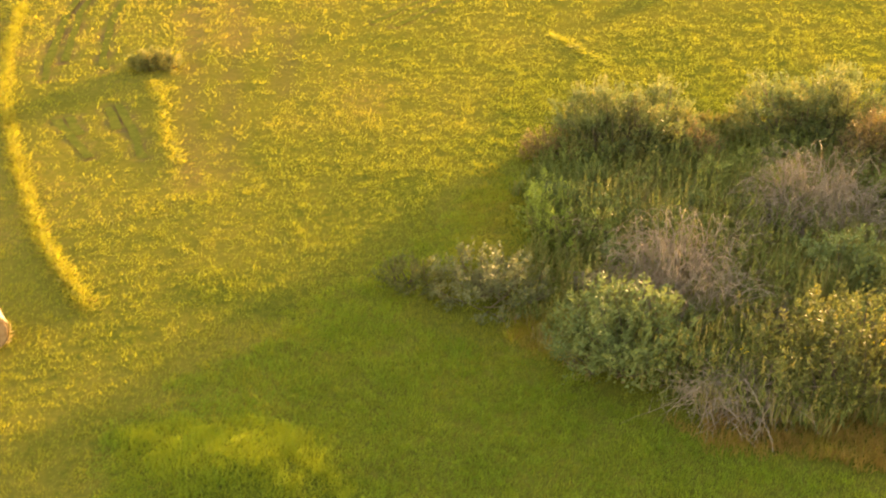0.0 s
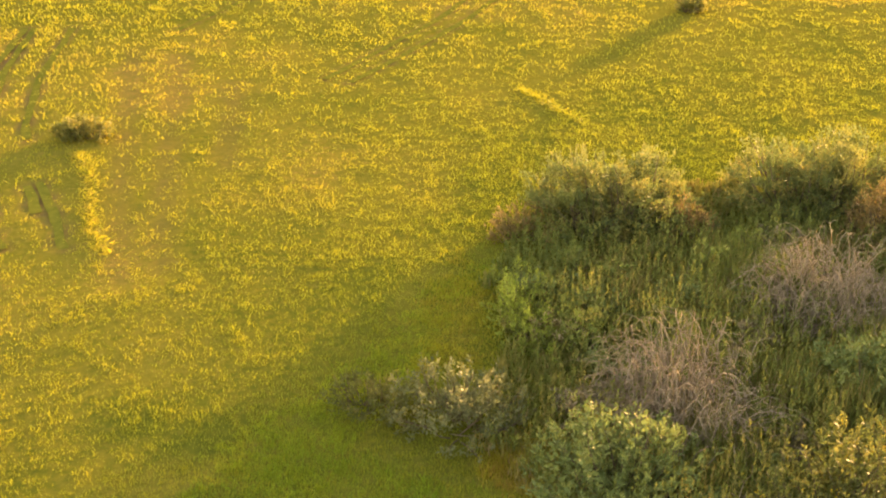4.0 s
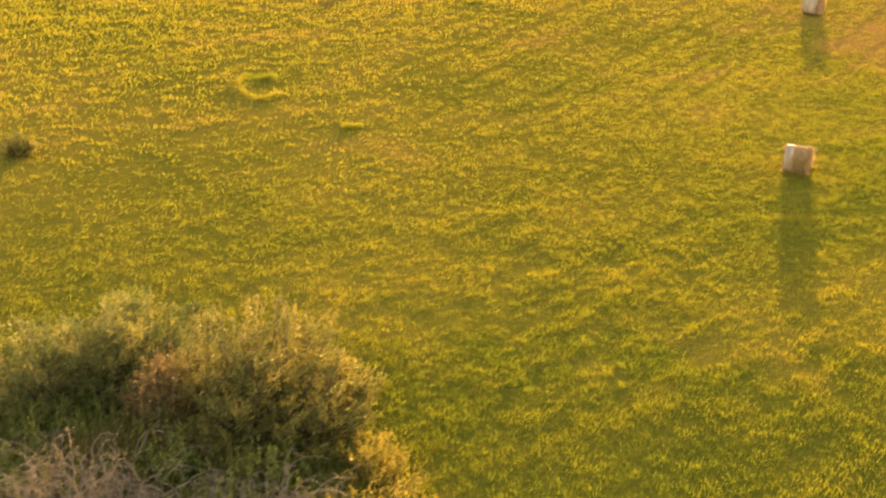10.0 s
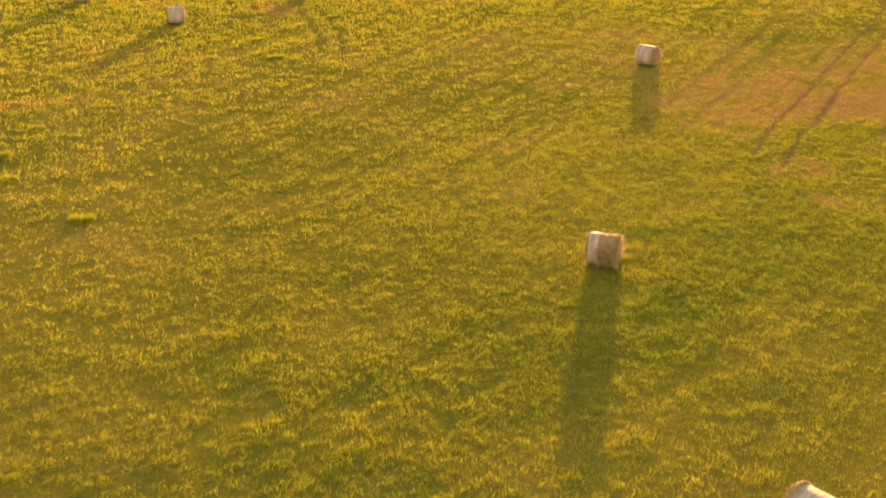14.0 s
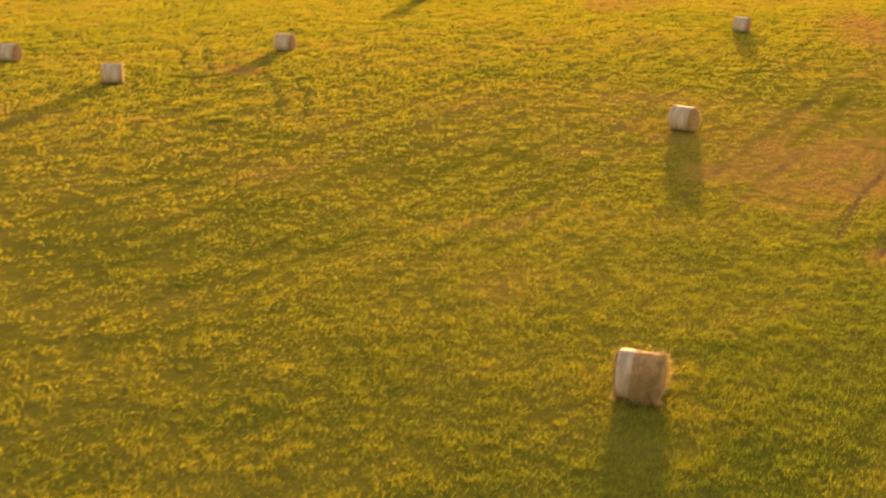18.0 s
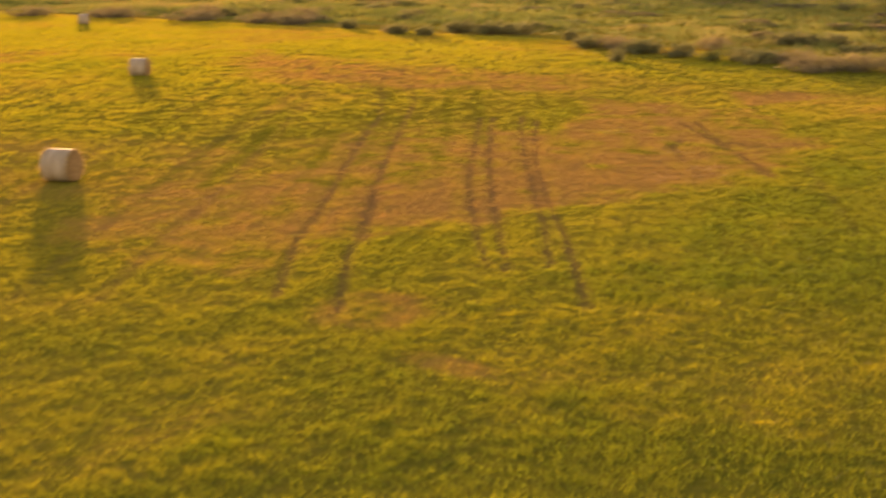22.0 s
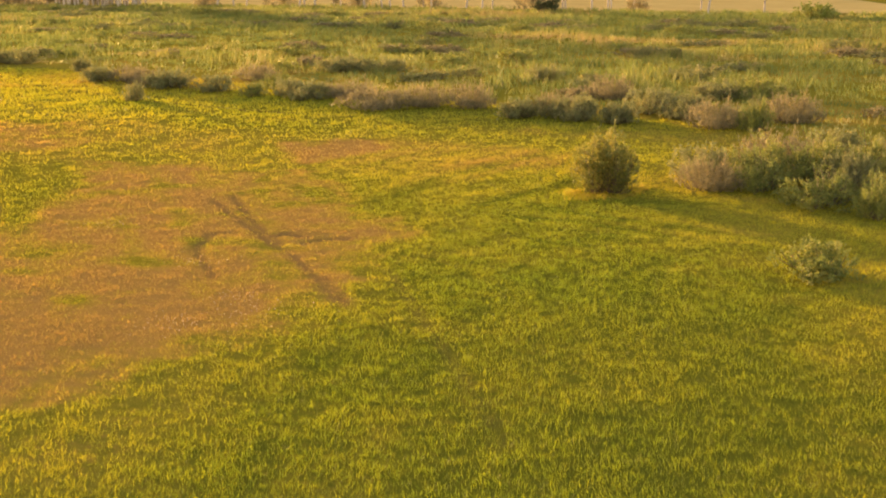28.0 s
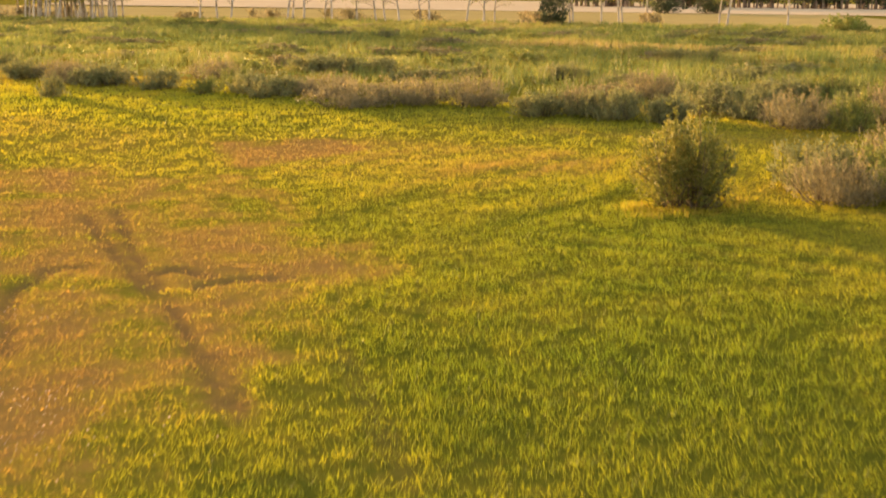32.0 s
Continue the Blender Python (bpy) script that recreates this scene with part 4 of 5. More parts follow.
PLANT_SIZE = [(3.5, 1.35), (6.6, 1.3), (3.4, 1.9), (3.5, 1.2)]
ROW = [  # x, y, width, height, plant
    (148.7, 109.5, 1.4, 1.1, 3), (142.6, 104.2, 3.2, 1.1, 3), (143.4, 102.1, 3.1, 1.1, 1), (132.4, 95.4, 1.5, 0.95, 0), (140.5, 97.4, 4.4, 1.2, 3),
    (139.4, 93.3, 2.9, 1.0, 0), (137.8, 89.6, 2.0, 0.9, 2), (142.5, 89.9, 2.2, 1.2, 2), (148.3, 94.4, 4.0, 1.1, 1), (157.8, 91.4, 5.4, 1.1, 3),
    (137.0, 85.5, 3.5, 1.0, 0), (136.2, 74.5, 3.6, 1.3, 1), (132.0, 67.0, 3.0, 1.2, 0), (131.7, 64.6, 2.7, 1.1, 3), (137.3, 63.6, 3.9, 1.3, 0),
    (147.1, 60.7, 5.0, 1.0, 3), (131.7, 59.3, 4.1, 1.3, 1), (130.9, 57.0, 2.0, 2.0, 2), (135.5, 55.4, 3.7, 1.7, 1), (143.9, 67.1, 3.0, 1.3, 1),
    (156.2, 74.4, 4.0, 1.0, 3), (181.9, 70.6, 3.8, 1.0, 3), (115.3, 53.7, 3.7, 2.0, 2), (115.5, 51.7, 2.6, 2.1, 2), (109.6, 53.2, 3.3, 1.15, 2),
    (107.8, 51.4, 1.5, 1.3, 2), (151.4, 164.9, 8.2, 1.5, 1), (153.4, 155.5, 6.0, 1.2, 1), (153.4, 150.0, 5.6, 1.2, 1), (151.4, 140.0, 2.6, 0.95, 3),
    (147.4, 129.7, 2.7, 1.0, 3), (146.8, 125.7, 2.4, 0.95, 3), (153.3, 126.0, 4.4, 1.2, 3), (153.3, 121.8, 4.4, 1.2, 3), (117.8, 50.2, 3.0, 1.8, 0),
    (135.6, 77.2, 4.0, 1.2, 1), (138.0, 82.6, 3.6, 1.1, 1), (138.6, 87.6, 2.6, 1.0, 0), (141.5, 99.8, 3.2, 1.1, 1), (134.2, 68.6, 2.8, 1.2, 1), (135.2, 61.4, 3.4, 1.2, 0),
    (121.5, 53.0, 3.2, 1.5, 0), (120.0, 48.0, 3.4, 1.9, 2), (112.2, 55.6, 2.6, 1.2, 2), (111.6, 57.6, 2.2, 1.1, 1), (113.0, 52.4, 2.8, 1.6, 0), (118.2, 55.4, 3.4, 1.7, 1), (110.4, 50.6, 2.6, 1.4, 2), (150, 178, 7, 1.5, 1), (146, 190, 7, 1.5, 1), (143, 203, 7, 1.5, 1), (160, 172, 6, 1.4, 1), (163, 158, 6, 1.3, 1),
]
for n, (bx, by, w, hh, kind) in enumerate(ROW):
    s, z = 1.05 * w / PLANT_SIZE[kind][0], (1.2 if hh < 1.5 else 1.0) * hh / PLANT_SIZE[kind][1]
    copy_thing(PLANTS[kind], pose(bx, by, 0, 0, 0, (n * 47) % 24 - 12) @ Matrix.Diagonal((s, max(s, 0.6 * z), z, 1)))
    if bx > 128 and w > 2.2 and n % 3 == 0:
        copy_thing(PLANTS[(kind + n) % 4], pose(bx + 1.2 + 0.4 * (n % 3), by + 0.55 * w * (-1) ** n, 0, 0, 0, n * 31) @ Matrix.Diagonal((0.8 * s, 0.8 * s, 0.75 * z, 1)))
rs = np.random.default_rng(161)
placed = 0
FAR_PLANTS = [
    shrub("marsh_shrub", "small grey-green marsh shrub among reeds", 150.0, 70.0, 1.3, 1.0, 1.15, marsh_willow_mat, 130, 8, 0.22, 155, spike=0.6, bare=0.25, group="marsh shrubs"),
    shrub("marsh_shrub", "small brown marsh shrub among reeds", 162.0, 96.0, 1.5, 1.1, 1.0, marsh_brown_mat, 130, 8, 0.22, 156, spike=0.6, bare=0.25, group="marsh shrubs"),
    shrub("marsh_shrub", "small bright green marsh shrub among reeds", 152.0, 58.0, 1.4, 1.1, 1.2, fresh_marsh_mat, 140, 8, 0.22, 157, spike=0.6, bare=0.25, group="marsh shrubs"),
]
while placed < 120:
    bx, by = rs.uniform(118, 260), rs.uniform(40, 190)
    if area(np.array([bx]), np.array([by]), MARSH, 1.0)[0] < 0.9 or line_distance(np.array([bx]), np.array([by]), MARSH + MARSH[:1])[0] < 4:
        continue
    kind = int(rs.integers(0, 3))
    s = rs.uniform(0.7, 1.7) + max(0.0, (bx - 150) / 110)
    copy_thing(FAR_PLANTS[kind], pose(bx, by, 0, 0, 0, rs.uniform(-30, 30)) @ Matrix.Diagonal((s, s, rs.uniform(0.5, 1.0), 1)))
    placed += 1

# reeds and sedges between the shrubs
N = 56000
x, y = 105 + 210 * rs.random(N) ** 1.4, rs.uniform(5, 310, N)
ok = (area(x, y, MARSH, 2.0) > 0.5) & (line_distance(x, y, MARSH + MARSH[:1]) > np.where(y > 56, 2.2, 0.3))
ok &= area(x, y, GOLDEN, 3.0) < 0.5
x, y = x[ok], y[ok]
dd = np.hypot(x - 100, y - 60)
hh = (0.3 + 0.8 * vnoise(x, y, 4, 71)) * (0.6 + 0.7 * vnoise(x, y, 14, 72))
hh = hh * np.clip(line_distance(x, y, MARSH + MARSH[:1]) / 12, 0.4, 1)
rv, rf, rk = blades(x, y, 8, hh, 0.035 + 0.0006 * dd, np.full(len(x), 0.5), rs, 0.8)
mt = np.clip(0.15 + 0.9 * vnoise(x, y, 9, 73) * vnoise(x, y, 30, 74) + 0.7 * (vnoise(x, y, 3, 75) - 0.35), 0, 1)
reed_tone = np.clip(mt[rk] + np.repeat(rs.normal(0, 0.1, len(rf)), 3), 0, 1)
tagged(new("marsh_reeds", mesh_from("marsh_reeds", rv, rf, marsh_mat, tone=reed_tone)), "tall olive green reeds and sedges of the wet meadow", "reeds", kind="stuff")


# ---- straw bales ----
def straw_bale(x, y, turn, radius=0.64, length=1.25, label="round straw bale in white net on mown grass", ragged=0.0, seed=1, bulge=0.02, collar=False):
    """A round bale lying on its side: straw roll with coiled ends, net wrap, loose straw."""
    rs = np.random.default_rng(seed)
    top = new("straw_bale")
    top.matrix_basis = pose(x, y, 0, 0, 0, turn)
    tagged(top, label, "hay bale", "bales on the meadow")
    sides = 48
    ang = np.arange(sides) * 2 * np.pi / sides
    half = length / 2

    def turned(profile, wob):
        v = []
        for px_, r_ in profile:
            rr = r_ * (1 + wob * np.sin(3 * ang + seed) + wob * 0.6 * np.sin(7 * ang))
            zc = radius * 0.965 + rr * np.sin(ang)
            zc = np.maximum(zc, 0.0)
            v.append(np.stack([np.full(sides, px_) + wob * 0.4 * np.sin(5 * ang + px_), rr * np.cos(ang), zc], 1))
        v = np.concatenate(v)
        idx = np.arange(len(profile) * sides).reshape(len(profile), sides)
        nx = np.roll(idx, -1, 1)
        return v, np.stack([idx[:-1], nx[:-1], nx[1:], idx[1:]], -1).reshape(-1, 4)

    rings = [0.02] + [radius * q for q in np.linspace(0.12, 0.87, 9)]
    v, f = turned([(-half, radius * 0.86), (-half + 0.02, radius * 0.93), (-half + 0.07, radius * 0.98), (-half + 0.14, radius), (half - 0.14, radius), (half - 0.07, radius * 0.98), (half - 0.02, radius * 0.93), (half, radius * 0.86)], 0.008)
    roll = part_of("straw_roll", mesh_from("straw_roll", v, f, roll_mat, True), top, "golden brown straw roll")
    if collar:
        v, f = turned([(-half + 0.02, radius * 0.9), (-half - 0.03, radius * 1.02), (-half, radius * 1.1), (-half + 0.08, radius * 1.12), (-half + 0.15, radius * 1.02)], 0.02)
        part_of("straw_collar", mesh_from("straw_collar", v, f, roll_mat, True), top, "bulging straw rim")
    for way in (-1, 1):
        v, f = turned([(way * (half + 0.002 + 0.014 * (i % 2) + bulge * (1 - (r / radius) ** 2)), r) for i, r in enumerate(rings)][::-way], 0.008)
        part_of("end_face", mesh_from("end_face", v, f, roll_mat, True), top, "coiled reddish brown straw end")
    end = half - 0.05 if not ragged else half * (1 - ragged)
    wrap = [(-half + 0.05, radius * 1.004), (-half + 0.12, radius * 1.02)] + [(q, radius * (1.02 + 0.004 * (i % 2))) for i, q in enumerate(np.linspace(-half + 0.2, end - 0.1, 7))] + [(end, radius * 1.004)]
    v, f = turned(wrap, 0.010)
    part_of("net_wrap", mesh_from("net_wrap", v, f, net_mat, True), top, "whitish net wrap")
    # loose straw at the rims and, on a ragged bale, hanging from the unwrapped half
    n = 420 + int(6000 * ragged)
    a = rs.random(n) * 2 * np.pi
    ex = np.where(rs.random(n) < 0.5, -1, 1) * (half - rs.random(n) * 0.06)
    if ragged:
        ex = np.where(rs.random(n) < 0.88, end - 0.12 + (half + 0.16 - end) * rs.random(n) ** 0.7, ex)
    at = np.stack([ex, np.cos(a) * radius * 1.0, radius * 0.965 + np.sin(a) * radius * 1.0], 1)
    tang = np.stack([np.zeros(n), -np.sin(a), np.cos(a)], 1) * np.where(rs.random(n) < 0.5, -1, 1)[:, None]
    nrm = np.stack([np.sign(ex) * 0.25, np.cos(a), np.sin(a)], 1)
    way = unit(tang + nrm * 0.25 + rs.normal(0, 0.35, (n, 3)) + np.array([0.1 * (ragged > 0), 0, -0.9 * (ragged > 0)]))
    ok = at[:, 2] > 0.1
    lv, lf = leaf_cards(at[ok], way[ok], rs.uniform(0.1, 0.28 + 0.16 * (ragged > 0), ok.sum()), np.full(ok.sum(), 0.014 if not ragged else 0.009), rs)
    lv[:, 2] = np.maximum(lv[:, 2], 0.01)
    part_of("loose_straw", mesh_from("loose_straw", lv, lf, straw_mat, tone=np.repeat(rs.random(ok.sum()), 4)), roll, "loose straw ends")["kind"] = "stuff"
    return top


straw_bale(50.5, 59.7, -46, length=1.2, ragged=1.25, label="ragged round straw bale with torn white net", seed=2)
straw_bale(44.2, 41.1, -80, label="round straw bale in white net with a bulging straw rim", seed=3, bulge=0.05, collar=True)
plain = straw_bale(73.45, 87.35, -68, seed=4)
for n, (bx, by, turn) in enumerate([(102.8, 117.4, -56), (89.8, 150.7, -55), (65.2, 124.2, -46), (81.7, 183.0, -48), (46.1, 127.8, -42), (50.3, 115.6, -20), (138.5, 169.5, -40), (-14.3, 34.2, -60)]):
    copy_thing(plain, pose(bx, by, 0, 0, 0, turn))

# ---- windrows of cut grass ----
def windrow(label, pts, n, wide, high, tone, seed):
    """A loose heaped row of cut grass along a line of the plan."""
    rs = np.random.default_rng(seed)
    w = np.array(pts)
    seg = rs.random(n) * (len(w) - 1)
    i = seg.astype(int)
    f = (seg - i)[:, None]
    c = w[i] * (1 - f) + w[i + 1] * f
    off = rs.normal(0, 1, (n, 2)) * (wide * (0.4 + 0.9 * vnoise(c[:, 0], c[:, 1], 1.2, 81)))[:, None]
    base = np.stack([c[:, 0] + off[:, 0], c[:, 1] + off[:, 1], high * vnoise(c[:, 0], c[:, 1], 0.9, 82) * np.exp(-(off ** 2).sum(1) / 0.25) * rs.random(n)], 1)
    way = unit(np.concatenate([rs.normal(0, 1, (n, 2)), np.abs(rs.normal(0, 0.6, (n, 1))) + 0.1], 1))
    lv, lf = leaf_cards(base, way, rs.uniform(0.15, 0.4, n), np.full(n, 0.022), rs)
    tagged(new("hay_windrow", mesh_from("hay_windrow", lv, lf, grass_mat, tone=np.repeat(np.clip(rs.normal(tone, 0.1, n), 0, 1), 4))), label, "windrow", kind="stuff")


windrow("long loose row of cut yellow grass", WINDROW, 11000, 0.22, 0.26, 0.5, 171)
windrow("short low row of cut yellow grass beside a shrub", [(-14.0, 57.4), (-13.1, 56.0), (-12.4, 53.2), (-12.0, 50.9), (-10.8, 48.0)], 1300, 0.26, 0.12, 0.5, 172)
windrow("thin row of cut yellow grass behind the thicket", [(5.6, 64.6), (6.4, 63.2), (8.0, 60.4)], 600, 0.22, 0.14, 0.42, 173)

windrow("short curved row of laid yellow grass", [(30.9, 87.4), (29.8, 85.8), (29.5, 83.8), (30.3, 81.8), (31.6, 82.6)], 1500, 0.24, 0.16, 0.5, 174)


# ---- far birches ----
def birch(x, y, height, seed, label, low=2.9):
    rs = np.random.default_rng(seed)
    top = new("birch_tree")
    top.matrix_basis = pose(x, y, 0)
    tagged(top, label, "tree", "birches along the far edge")
    s = np.linspace(0, 1, 9)
    lean = rs.normal(0, 0.9, 2)
    trunk = np.stack([lean[0] * s ** 2 + 0.12 * np.sin(s * 5 + seed), lean[1] * s ** 2 + 0.1 * np.sin(s * 6), -0.1 + height * s], 1)
    v, f = tubes(trunk[None], (0.21 * (1 - 0.8 * s))[None], 8)
    part_of("trunk", mesh_from("trunk", v, f, bark_mat, True), top, "white birch trunk with dark marks")
    m = 26
    t = rs.uniform(low / height, 0.95, m)
    st = np.stack([np.interp(t, s, trunk[:, q]) for q in range(3)], 1)
    a = rs.random(m) * 2 * np.pi
    ln = (1.05 - t) * height * 0.34 + 0.4
    ss = np.linspace(0, 1, 5)
    way = np.stack([np.cos(a), np.sin(a), np.full(m, 0.75)], 1)
    limb = st[:, None] + way[:, None] * ln[:, None, None] * ss[None, :, None] + np.array([0, 0, -0.5]) * (ss ** 2)[None, :, None] * ln[:, None, None]
    v, f = tubes(limb, 0.05 * np.ones((m, 1)) * np.linspace(1, 0.2, 5)[None], 4)
    part_of("limbs", mesh_from("limbs", v, f, stem_mat), top)
    k = np.repeat(np.arange(m), 30)
    tt = rs.uniform(0.3, 1.05, len(k))
    i = np.clip((tt * 4).astype(int), 0, 3)
    f2 = (tt * 4 - i)[:, None]
    at = limb[k, i] * (1 - f2) + limb[k, i + 1] * f2 + rs.normal(0, 0.35, (len(k), 3))
    lv, lf = leaf_cards(at, unit(rs.normal(0, 1, (len(k), 3)) + np.array([0, 0, -0.5])), rs.uniform(0.14, 0.3, len(k)), rs.uniform(0.1, 0.2, len(k)), rs)
    part_of("crown", mesh_from("crown", lv, lf, weed_mat, tone=np.repeat(rs.random(len(k)), 4)), top)
    return top


BIRCHES = [birch(272.0, 184.5, 13, 201, "slim white birch at the marsh edge"), birch(274.0, 182.0, 11, 202, "slim leaning birch at the marsh edge"), birch(283.0, 162.5, 14, 203, "tall white birch at the marsh edge", 3.2)]
LINE = [(276.5, 178.9), (281.5, 164.9), (288.6, 151.5), (290.0, 149.0), (293.0, 145.0), (295.2, 141.0), (297.0, 138.0), (298.5, 134.0), (300.2, 129.0), (302.7, 122.8), (306.0, 118.5), (309.2, 108.0),
        (311.0, 105.0), (312.0, 100.0), (315.0, 96.8), (317.0, 92.5), (319.2, 79.8), (268, 190), (266, 196), (262, 203), (258, 210), (255, 216), (270, 187.5), (273, 186), (275, 184), (268.5, 193), (322, 68), (283.5, 160)]
rs = np.random.default_rng(205)
LINE += [(float(q + rs.normal(0, 3)), float(191 - (q - 266) * 1.55 + rs.normal(0, 1.2))) for q in rs.uniform(268, 274, 34)]
LINE += [(px_ + float(rs.normal(0, 2)), py_ + float(rs.normal(0, 1.1))) for px_, py_ in LINE[2:17:2]]
for n, (bx, by) in enumerate(nearer(*p) for p in LINE):
    copy_thing(BIRCHES[n % 3], pose(bx, by, 0, (n * 37) % 13 - 6, (n * 53) % 15 - 7, n * 67) @ Matrix.Diagonal((0.9 + 0.05 * (n % 5), 0.9 + 0.05 * (n % 4), 0.85 + 0.06 * (n % 5), 1)))
shrub("dark_tree", "small dark leafy tree among the birches", 281.5, 102.3, 2.0, 2.0, 6.5, pine_mat, 480, 12, 0.32, 211, category="tree", bare=0.25)
fringe = shrub("far_thicket", "low brown bare thicket below the birches", 283.0, 168.0, 4.0, 2.0, 1.7, mauve_mat, 200, 10, 0.3, 213, spike=0.8, group="thickets below the birches")
for n, (bx, by, s) in enumerate([(262, 200, 1.3), (267, 194, 1.5), (271, 188, 1.4), (287, 156, 0.8), (294, 144, 1.0), (300, 130, 0.7), (308, 112, 0.9), (316, 92, 0.8), (258, 208, 1.2)]):
    bx, by = nearer(bx + 2, by)
    copy_thing(fringe, pose(bx, by, 0, 0, 0, 100 + n * 9) @ Matrix.Diagonal((s, s, 1.2 + 0.3 * s, 1)))
shrub("far_shrub", "dark broad shrub at the marsh's far edge", 280, 57.5, 5.6, 3.0, 2.6, weed_mat, 520, 12, 0.35, 212)

# ---- beyond: pale stubble fields and a wood ----
def flat_field(name, pts, z, mat, label):
    bm = bmesh.new()
    bm.faces.new([bm.verts.new((px_, py_, z)) for px_, py_ in pts])
    me = bpy.data.meshes.new(name)
    bm.to_mesh(me)
    bm.free()
    me.materials.append(mat)
    return tagged(new(name, me), label, "field", kind="structure")


pale_field_mat = solid_material("pale_stubble", [(0.2, (0.42, 0.31, 0.2)), (0.8, (0.52, 0.4, 0.27))], 0.05, 1.0, 0.1, shine=0.0)
gold_field_mat = solid_material("golden_grass_field", [(0.2, (0.27, 0.2, 0.08)), (0.8, (0.38, 0.285, 0.12))], 0.08, 1.0, 0.1, shine=0.0)
flat_field("golden_field", GOLDEN, 0.16, gold_field_mat, "golden grass strip behind the birches")
flat_field("stubble_field", [(430, 300), (760, 460), (900, -40), (440, -40), (430, 120)], 0.22, pale_field_mat, "pale harvested field far away")

rs = np.random.default_rng(221)
n = 300
fx, fy = rs.uniform(0, 1, n), rs.uniform(0, 1, n)
bx, by = 560 + 45 * fy + 38 * (1 - fx), 20 + 150 * fx
tr = np.stack([np.stack([bx, by, np.full(n, -0.2)], 1), np.stack([bx + rs.normal(0, 0.4, n), by, rs.uniform(14, 20, n)], 1)], 1)
v, f = tubes(tr, np.ones((n, 1)) * np.array([[0.35, 0.12]]), 5)
wood = tagged(new("far_wood"), "dense wood far behind the fields", "forest", kind="stuff")
part_of("trunks", mesh_from("trunks", v, f, pine_bark_mat), wood)
k = np.repeat(np.arange(n), 110)
at = np.stack([bx[k], by[k], 3.0 + 15 * rs.random(len(k))], 1) + rs.normal(0, 1.7, (len(k), 3)) * np.array([1, 1, 0.5])
lv, lf = leaf_cards(at, unit(rs.normal(0, 1, (len(k), 3))), np.full(len(k), 1.3), np.full(len(k), 0.9), rs)
part_of("crowns", mesh_from("crowns", lv, lf, pine_mat, tone=np.repeat(rs.random(len(k)), 4)), wood)

shrub("dark_tree", "dark round tree at the pale field's edge", 425, 103, 4.5, 4.5, 8.0, pine_mat, 420, 11, 0.6, 231, category="tree", bare=0.2)
shrub("dark_tree", "dark round tree at the pale field's edge", 433, 92, 4.0, 4.0, 7.0, pine_mat, 380, 11, 0.6, 232, category="tree", bare=0.2)

# ---- wildflowers in the stubble ----
rs = np.random.default_rng(241)
spots = [(89.0, 66.3, 1.3), (90.2, 67.6, 0.9), (93.5, 70.5, 1.0), (87.4, 68.0, 1.0), (97.5, 76.0, 1.4), (73.5, 80.0, 2.2), (70.5, 76.5, 2.0)]
pick = rs.choice(len(spots), 420)
c = np.array(spots)[pick]
x, y = c[:, 0] + rs.normal(0, 0.5, 420) * c[:, 2], c[:, 1] + rs.normal(0, 0.5, 420) * c[:, 2]
base = np.stack([x, y, ground_height(x, y) + rs.uniform(0.08, 0.2, 420)], 1)
lv, lf = leaf_cards(base, unit(rs.normal(0, 1, (420, 3)) + np.array([0, 0, 0.6])), rs.uniform(0.02, 0.04, 420), rs.uniform(0.015, 0.03, 420), rs)
petal_mat = leaf_material("pale_petals", [(0.0, (0.34, 0.24, 0.22)), (1.0, (0.5, 0.38, 0.33))], 0.3)
tagged(new("wildflowers", mesh_from("wildflowers", lv, lf, petal_mat, tone=np.repeat(rs.random(420), 4))), "small pale pink wildflowers in the stubble", "flowers", kind="stuff")

spots = [(52.0, 57.6, 0.7), (52.6, 58.4, 0.6), (112.0, 58.8, 0.9), (110.9, 57.4, 0.9), (109.6, 55.8, 0.9)]
pick = rs.choice(len(spots), 260)
c = np.array(spots)[pick]
x, y = c[:, 0] + rs.normal(0, 0.5, 260) * c[:, 2], c[:, 1] + rs.normal(0, 0.5, 260) * c[:, 2]
base = np.stack([x, y, ground_height(x, y) + rs.uniform(0.1, 0.26, 260)], 1)
lv, lf = leaf_cards(base, unit(rs.normal(0, 1, (260, 3)) + np.array([0, 0, 0.6])), rs.uniform(0.025, 0.045, 260), rs.uniform(0.02, 0.035, 260), rs)
tagged(new("wildflowers", mesh_from("wildflowers", lv, lf, gold_mat, tone=np.repeat(rs.random(260), 4))), "small yellow wildflowers in the meadow grass", "flowers", kind="stuff")

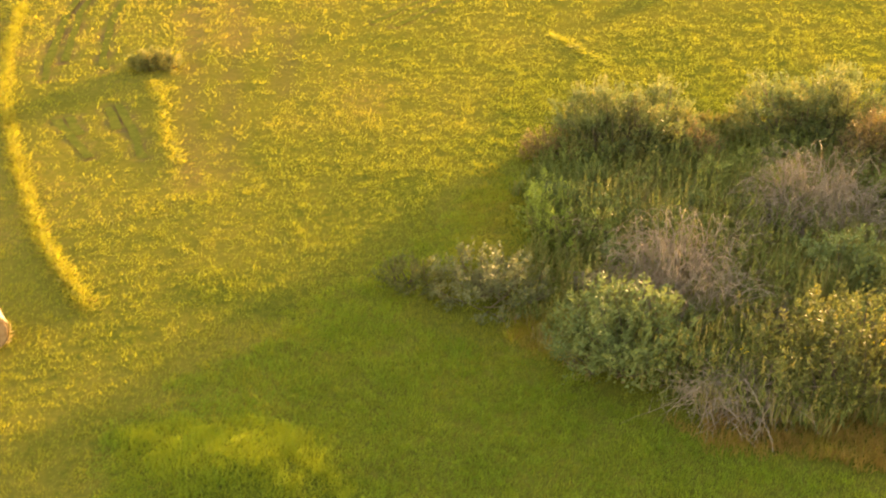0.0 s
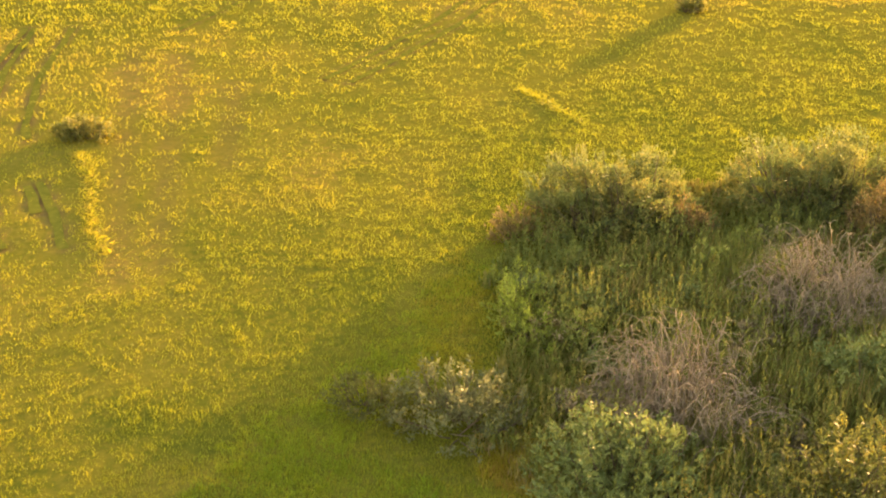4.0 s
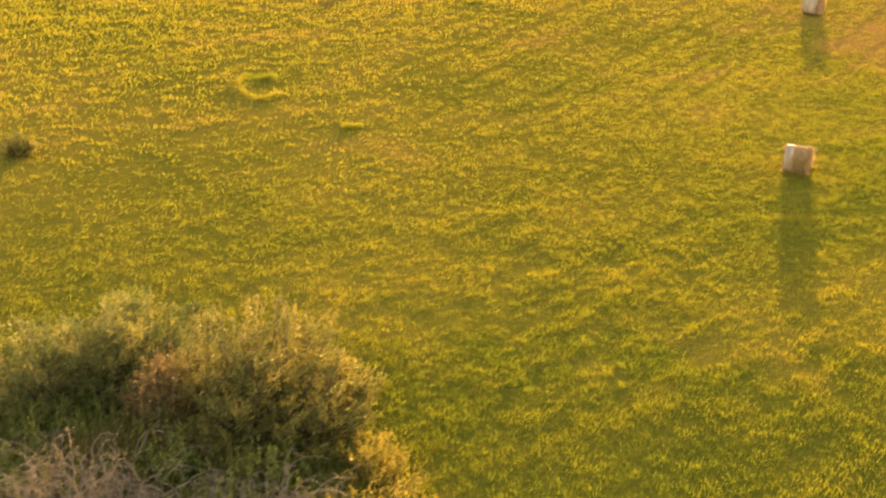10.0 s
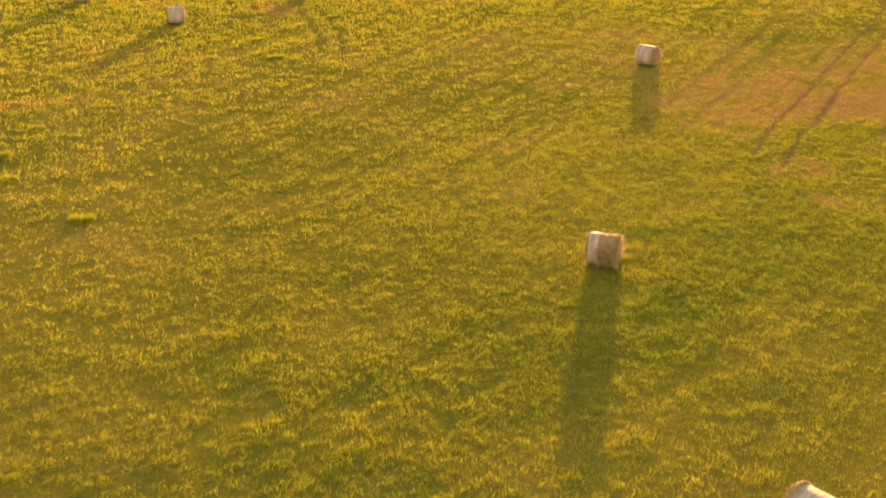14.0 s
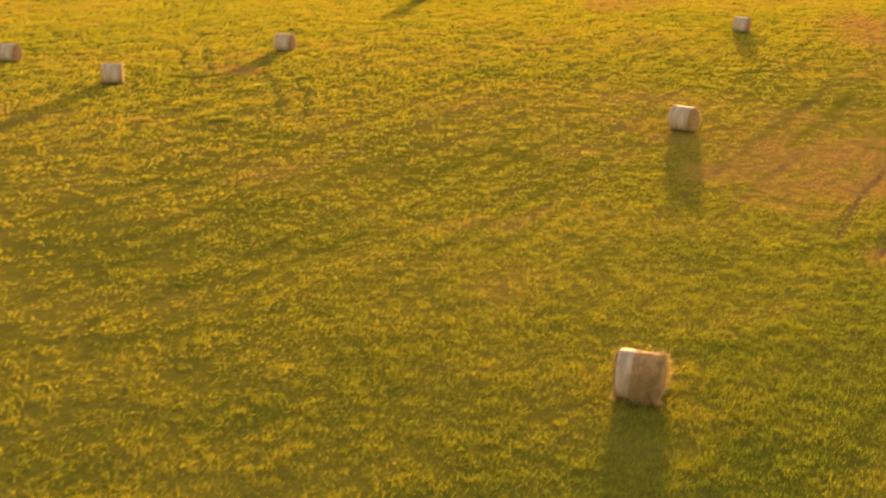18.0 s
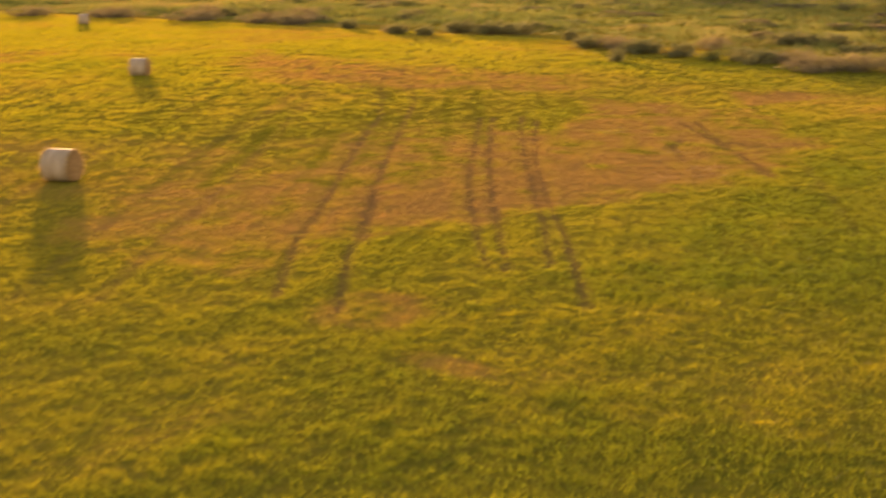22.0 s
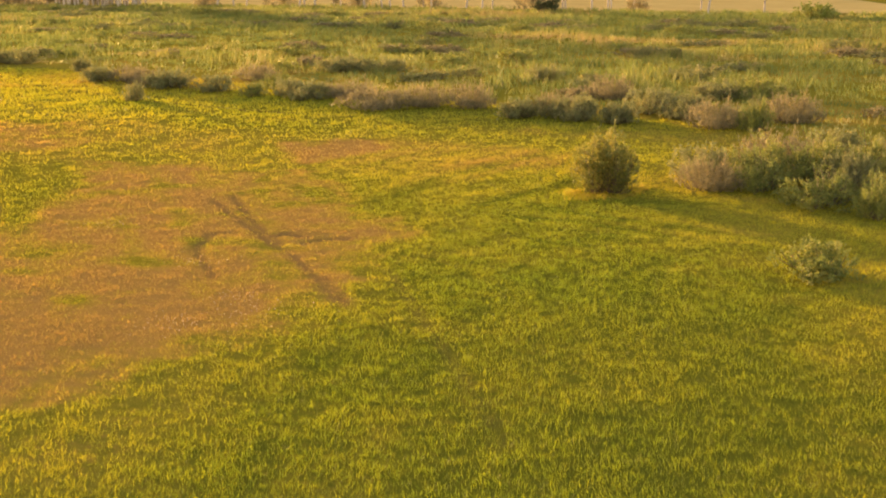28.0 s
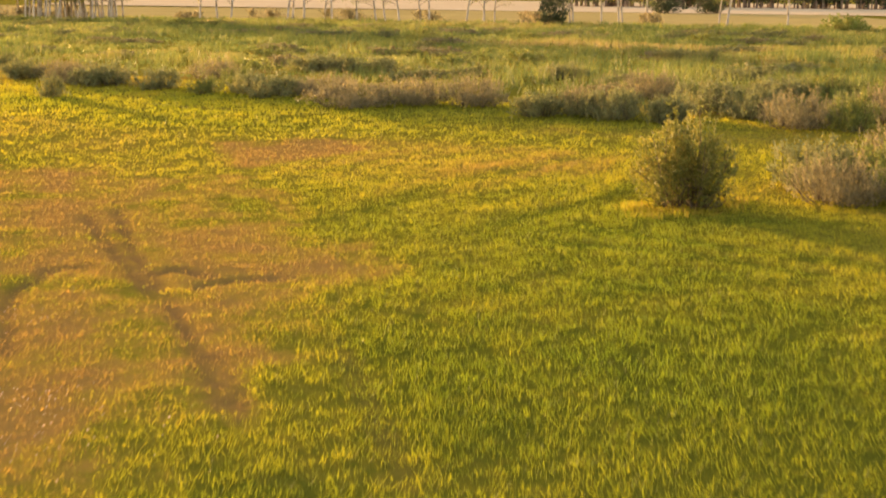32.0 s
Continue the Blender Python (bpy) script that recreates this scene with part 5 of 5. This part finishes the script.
# ---- wheel tracks worn into the grass outside the stubble, and the ditch along the marsh ----
def worn_strip(name, label, pts, mat, wide, category="track"):
    """A narrow uneven strip of flattened ground along a line of the plan."""
    p = np.array(pts)
    seg = np.hypot(*np.diff(p, axis=0).T)
    at = np.concatenate([[0], np.cumsum(seg)])
    q = np.arange(0, at[-1], 0.4)
    cx, cy = np.interp(q, at, p[:, 0]), np.interp(q, at, p[:, 1])
    dx, dy = np.gradient(cx), np.gradient(cy)
    ln = np.hypot(dx, dy)
    side = np.stack([-dy / ln, dx / ln], 1)
    w1, w2 = wide * (0.7 + 0.7 * vnoise(cx, cy, 0.9, 91)), wide * (0.7 + 0.7 * vnoise(cx, cy, 0.9, 92))
    z = ground_height(cx, cy) + 0.05
    v = np.stack([np.stack([cx + side[:, 0] * w1, cy + side[:, 1] * w1, z], 1), np.stack([cx - side[:, 0] * w2, cy - side[:, 1] * w2, z], 1)], 1).reshape(-1, 3)
    i = np.arange(len(q) - 1) * 2
    tagged(new(name, mesh_from(name, v, np.stack([i, i + 1, i + 3, i + 2], 1), mat)), label, category, kind="structure")


track_mat = solid_material("worn_track", [(0.25, (0.075, 0.085, 0.014)), (0.75, (0.14, 0.13, 0.021))], 3.0, 1.0, 0.5, shine=0.0)
ditch_mat = solid_material("ditch_edge", [(0.25, (0.08, 0.07, 0.02)), (0.75, (0.17, 0.14, 0.035))], 1.5, 1.0, 0.5, shine=0.0)
for n, pts in enumerate(TRACKS):
    worn_strip("wheel_track", "worn dark green wheel track in the meadow", pts, track_mat, 0.19)
worn_strip("ditch", "narrow dark ditch along the marsh edge", [(143.5, 134), (142.3, 126.5), (140.7, 112.0), (136, 101.5), (132.0, 94), (129.8, 86.5), (128.8, 79)], ditch_mat, 0.16, "ditch")

# ---- small tussocks left standing by the mower ----
for n, (bx, by, size, tone) in enumerate([(31.5, 86.2, 0.9, 0.3), (33.2, 74.9, 0.5, 0.35), (52.5, 101.0, 0.6, 0.4)]):
    ring = [(bx + size * math.cos(a), by + 0.6 * size * math.sin(a)) for a in (0, 0.9, 1.8, 2.7, 3.6, 4.5, 5.4)]
    grass_patch("grass_tussock", "small taller tuft of grass in the mown meadow", ring, 90, 0.3, tone, 250 + n)
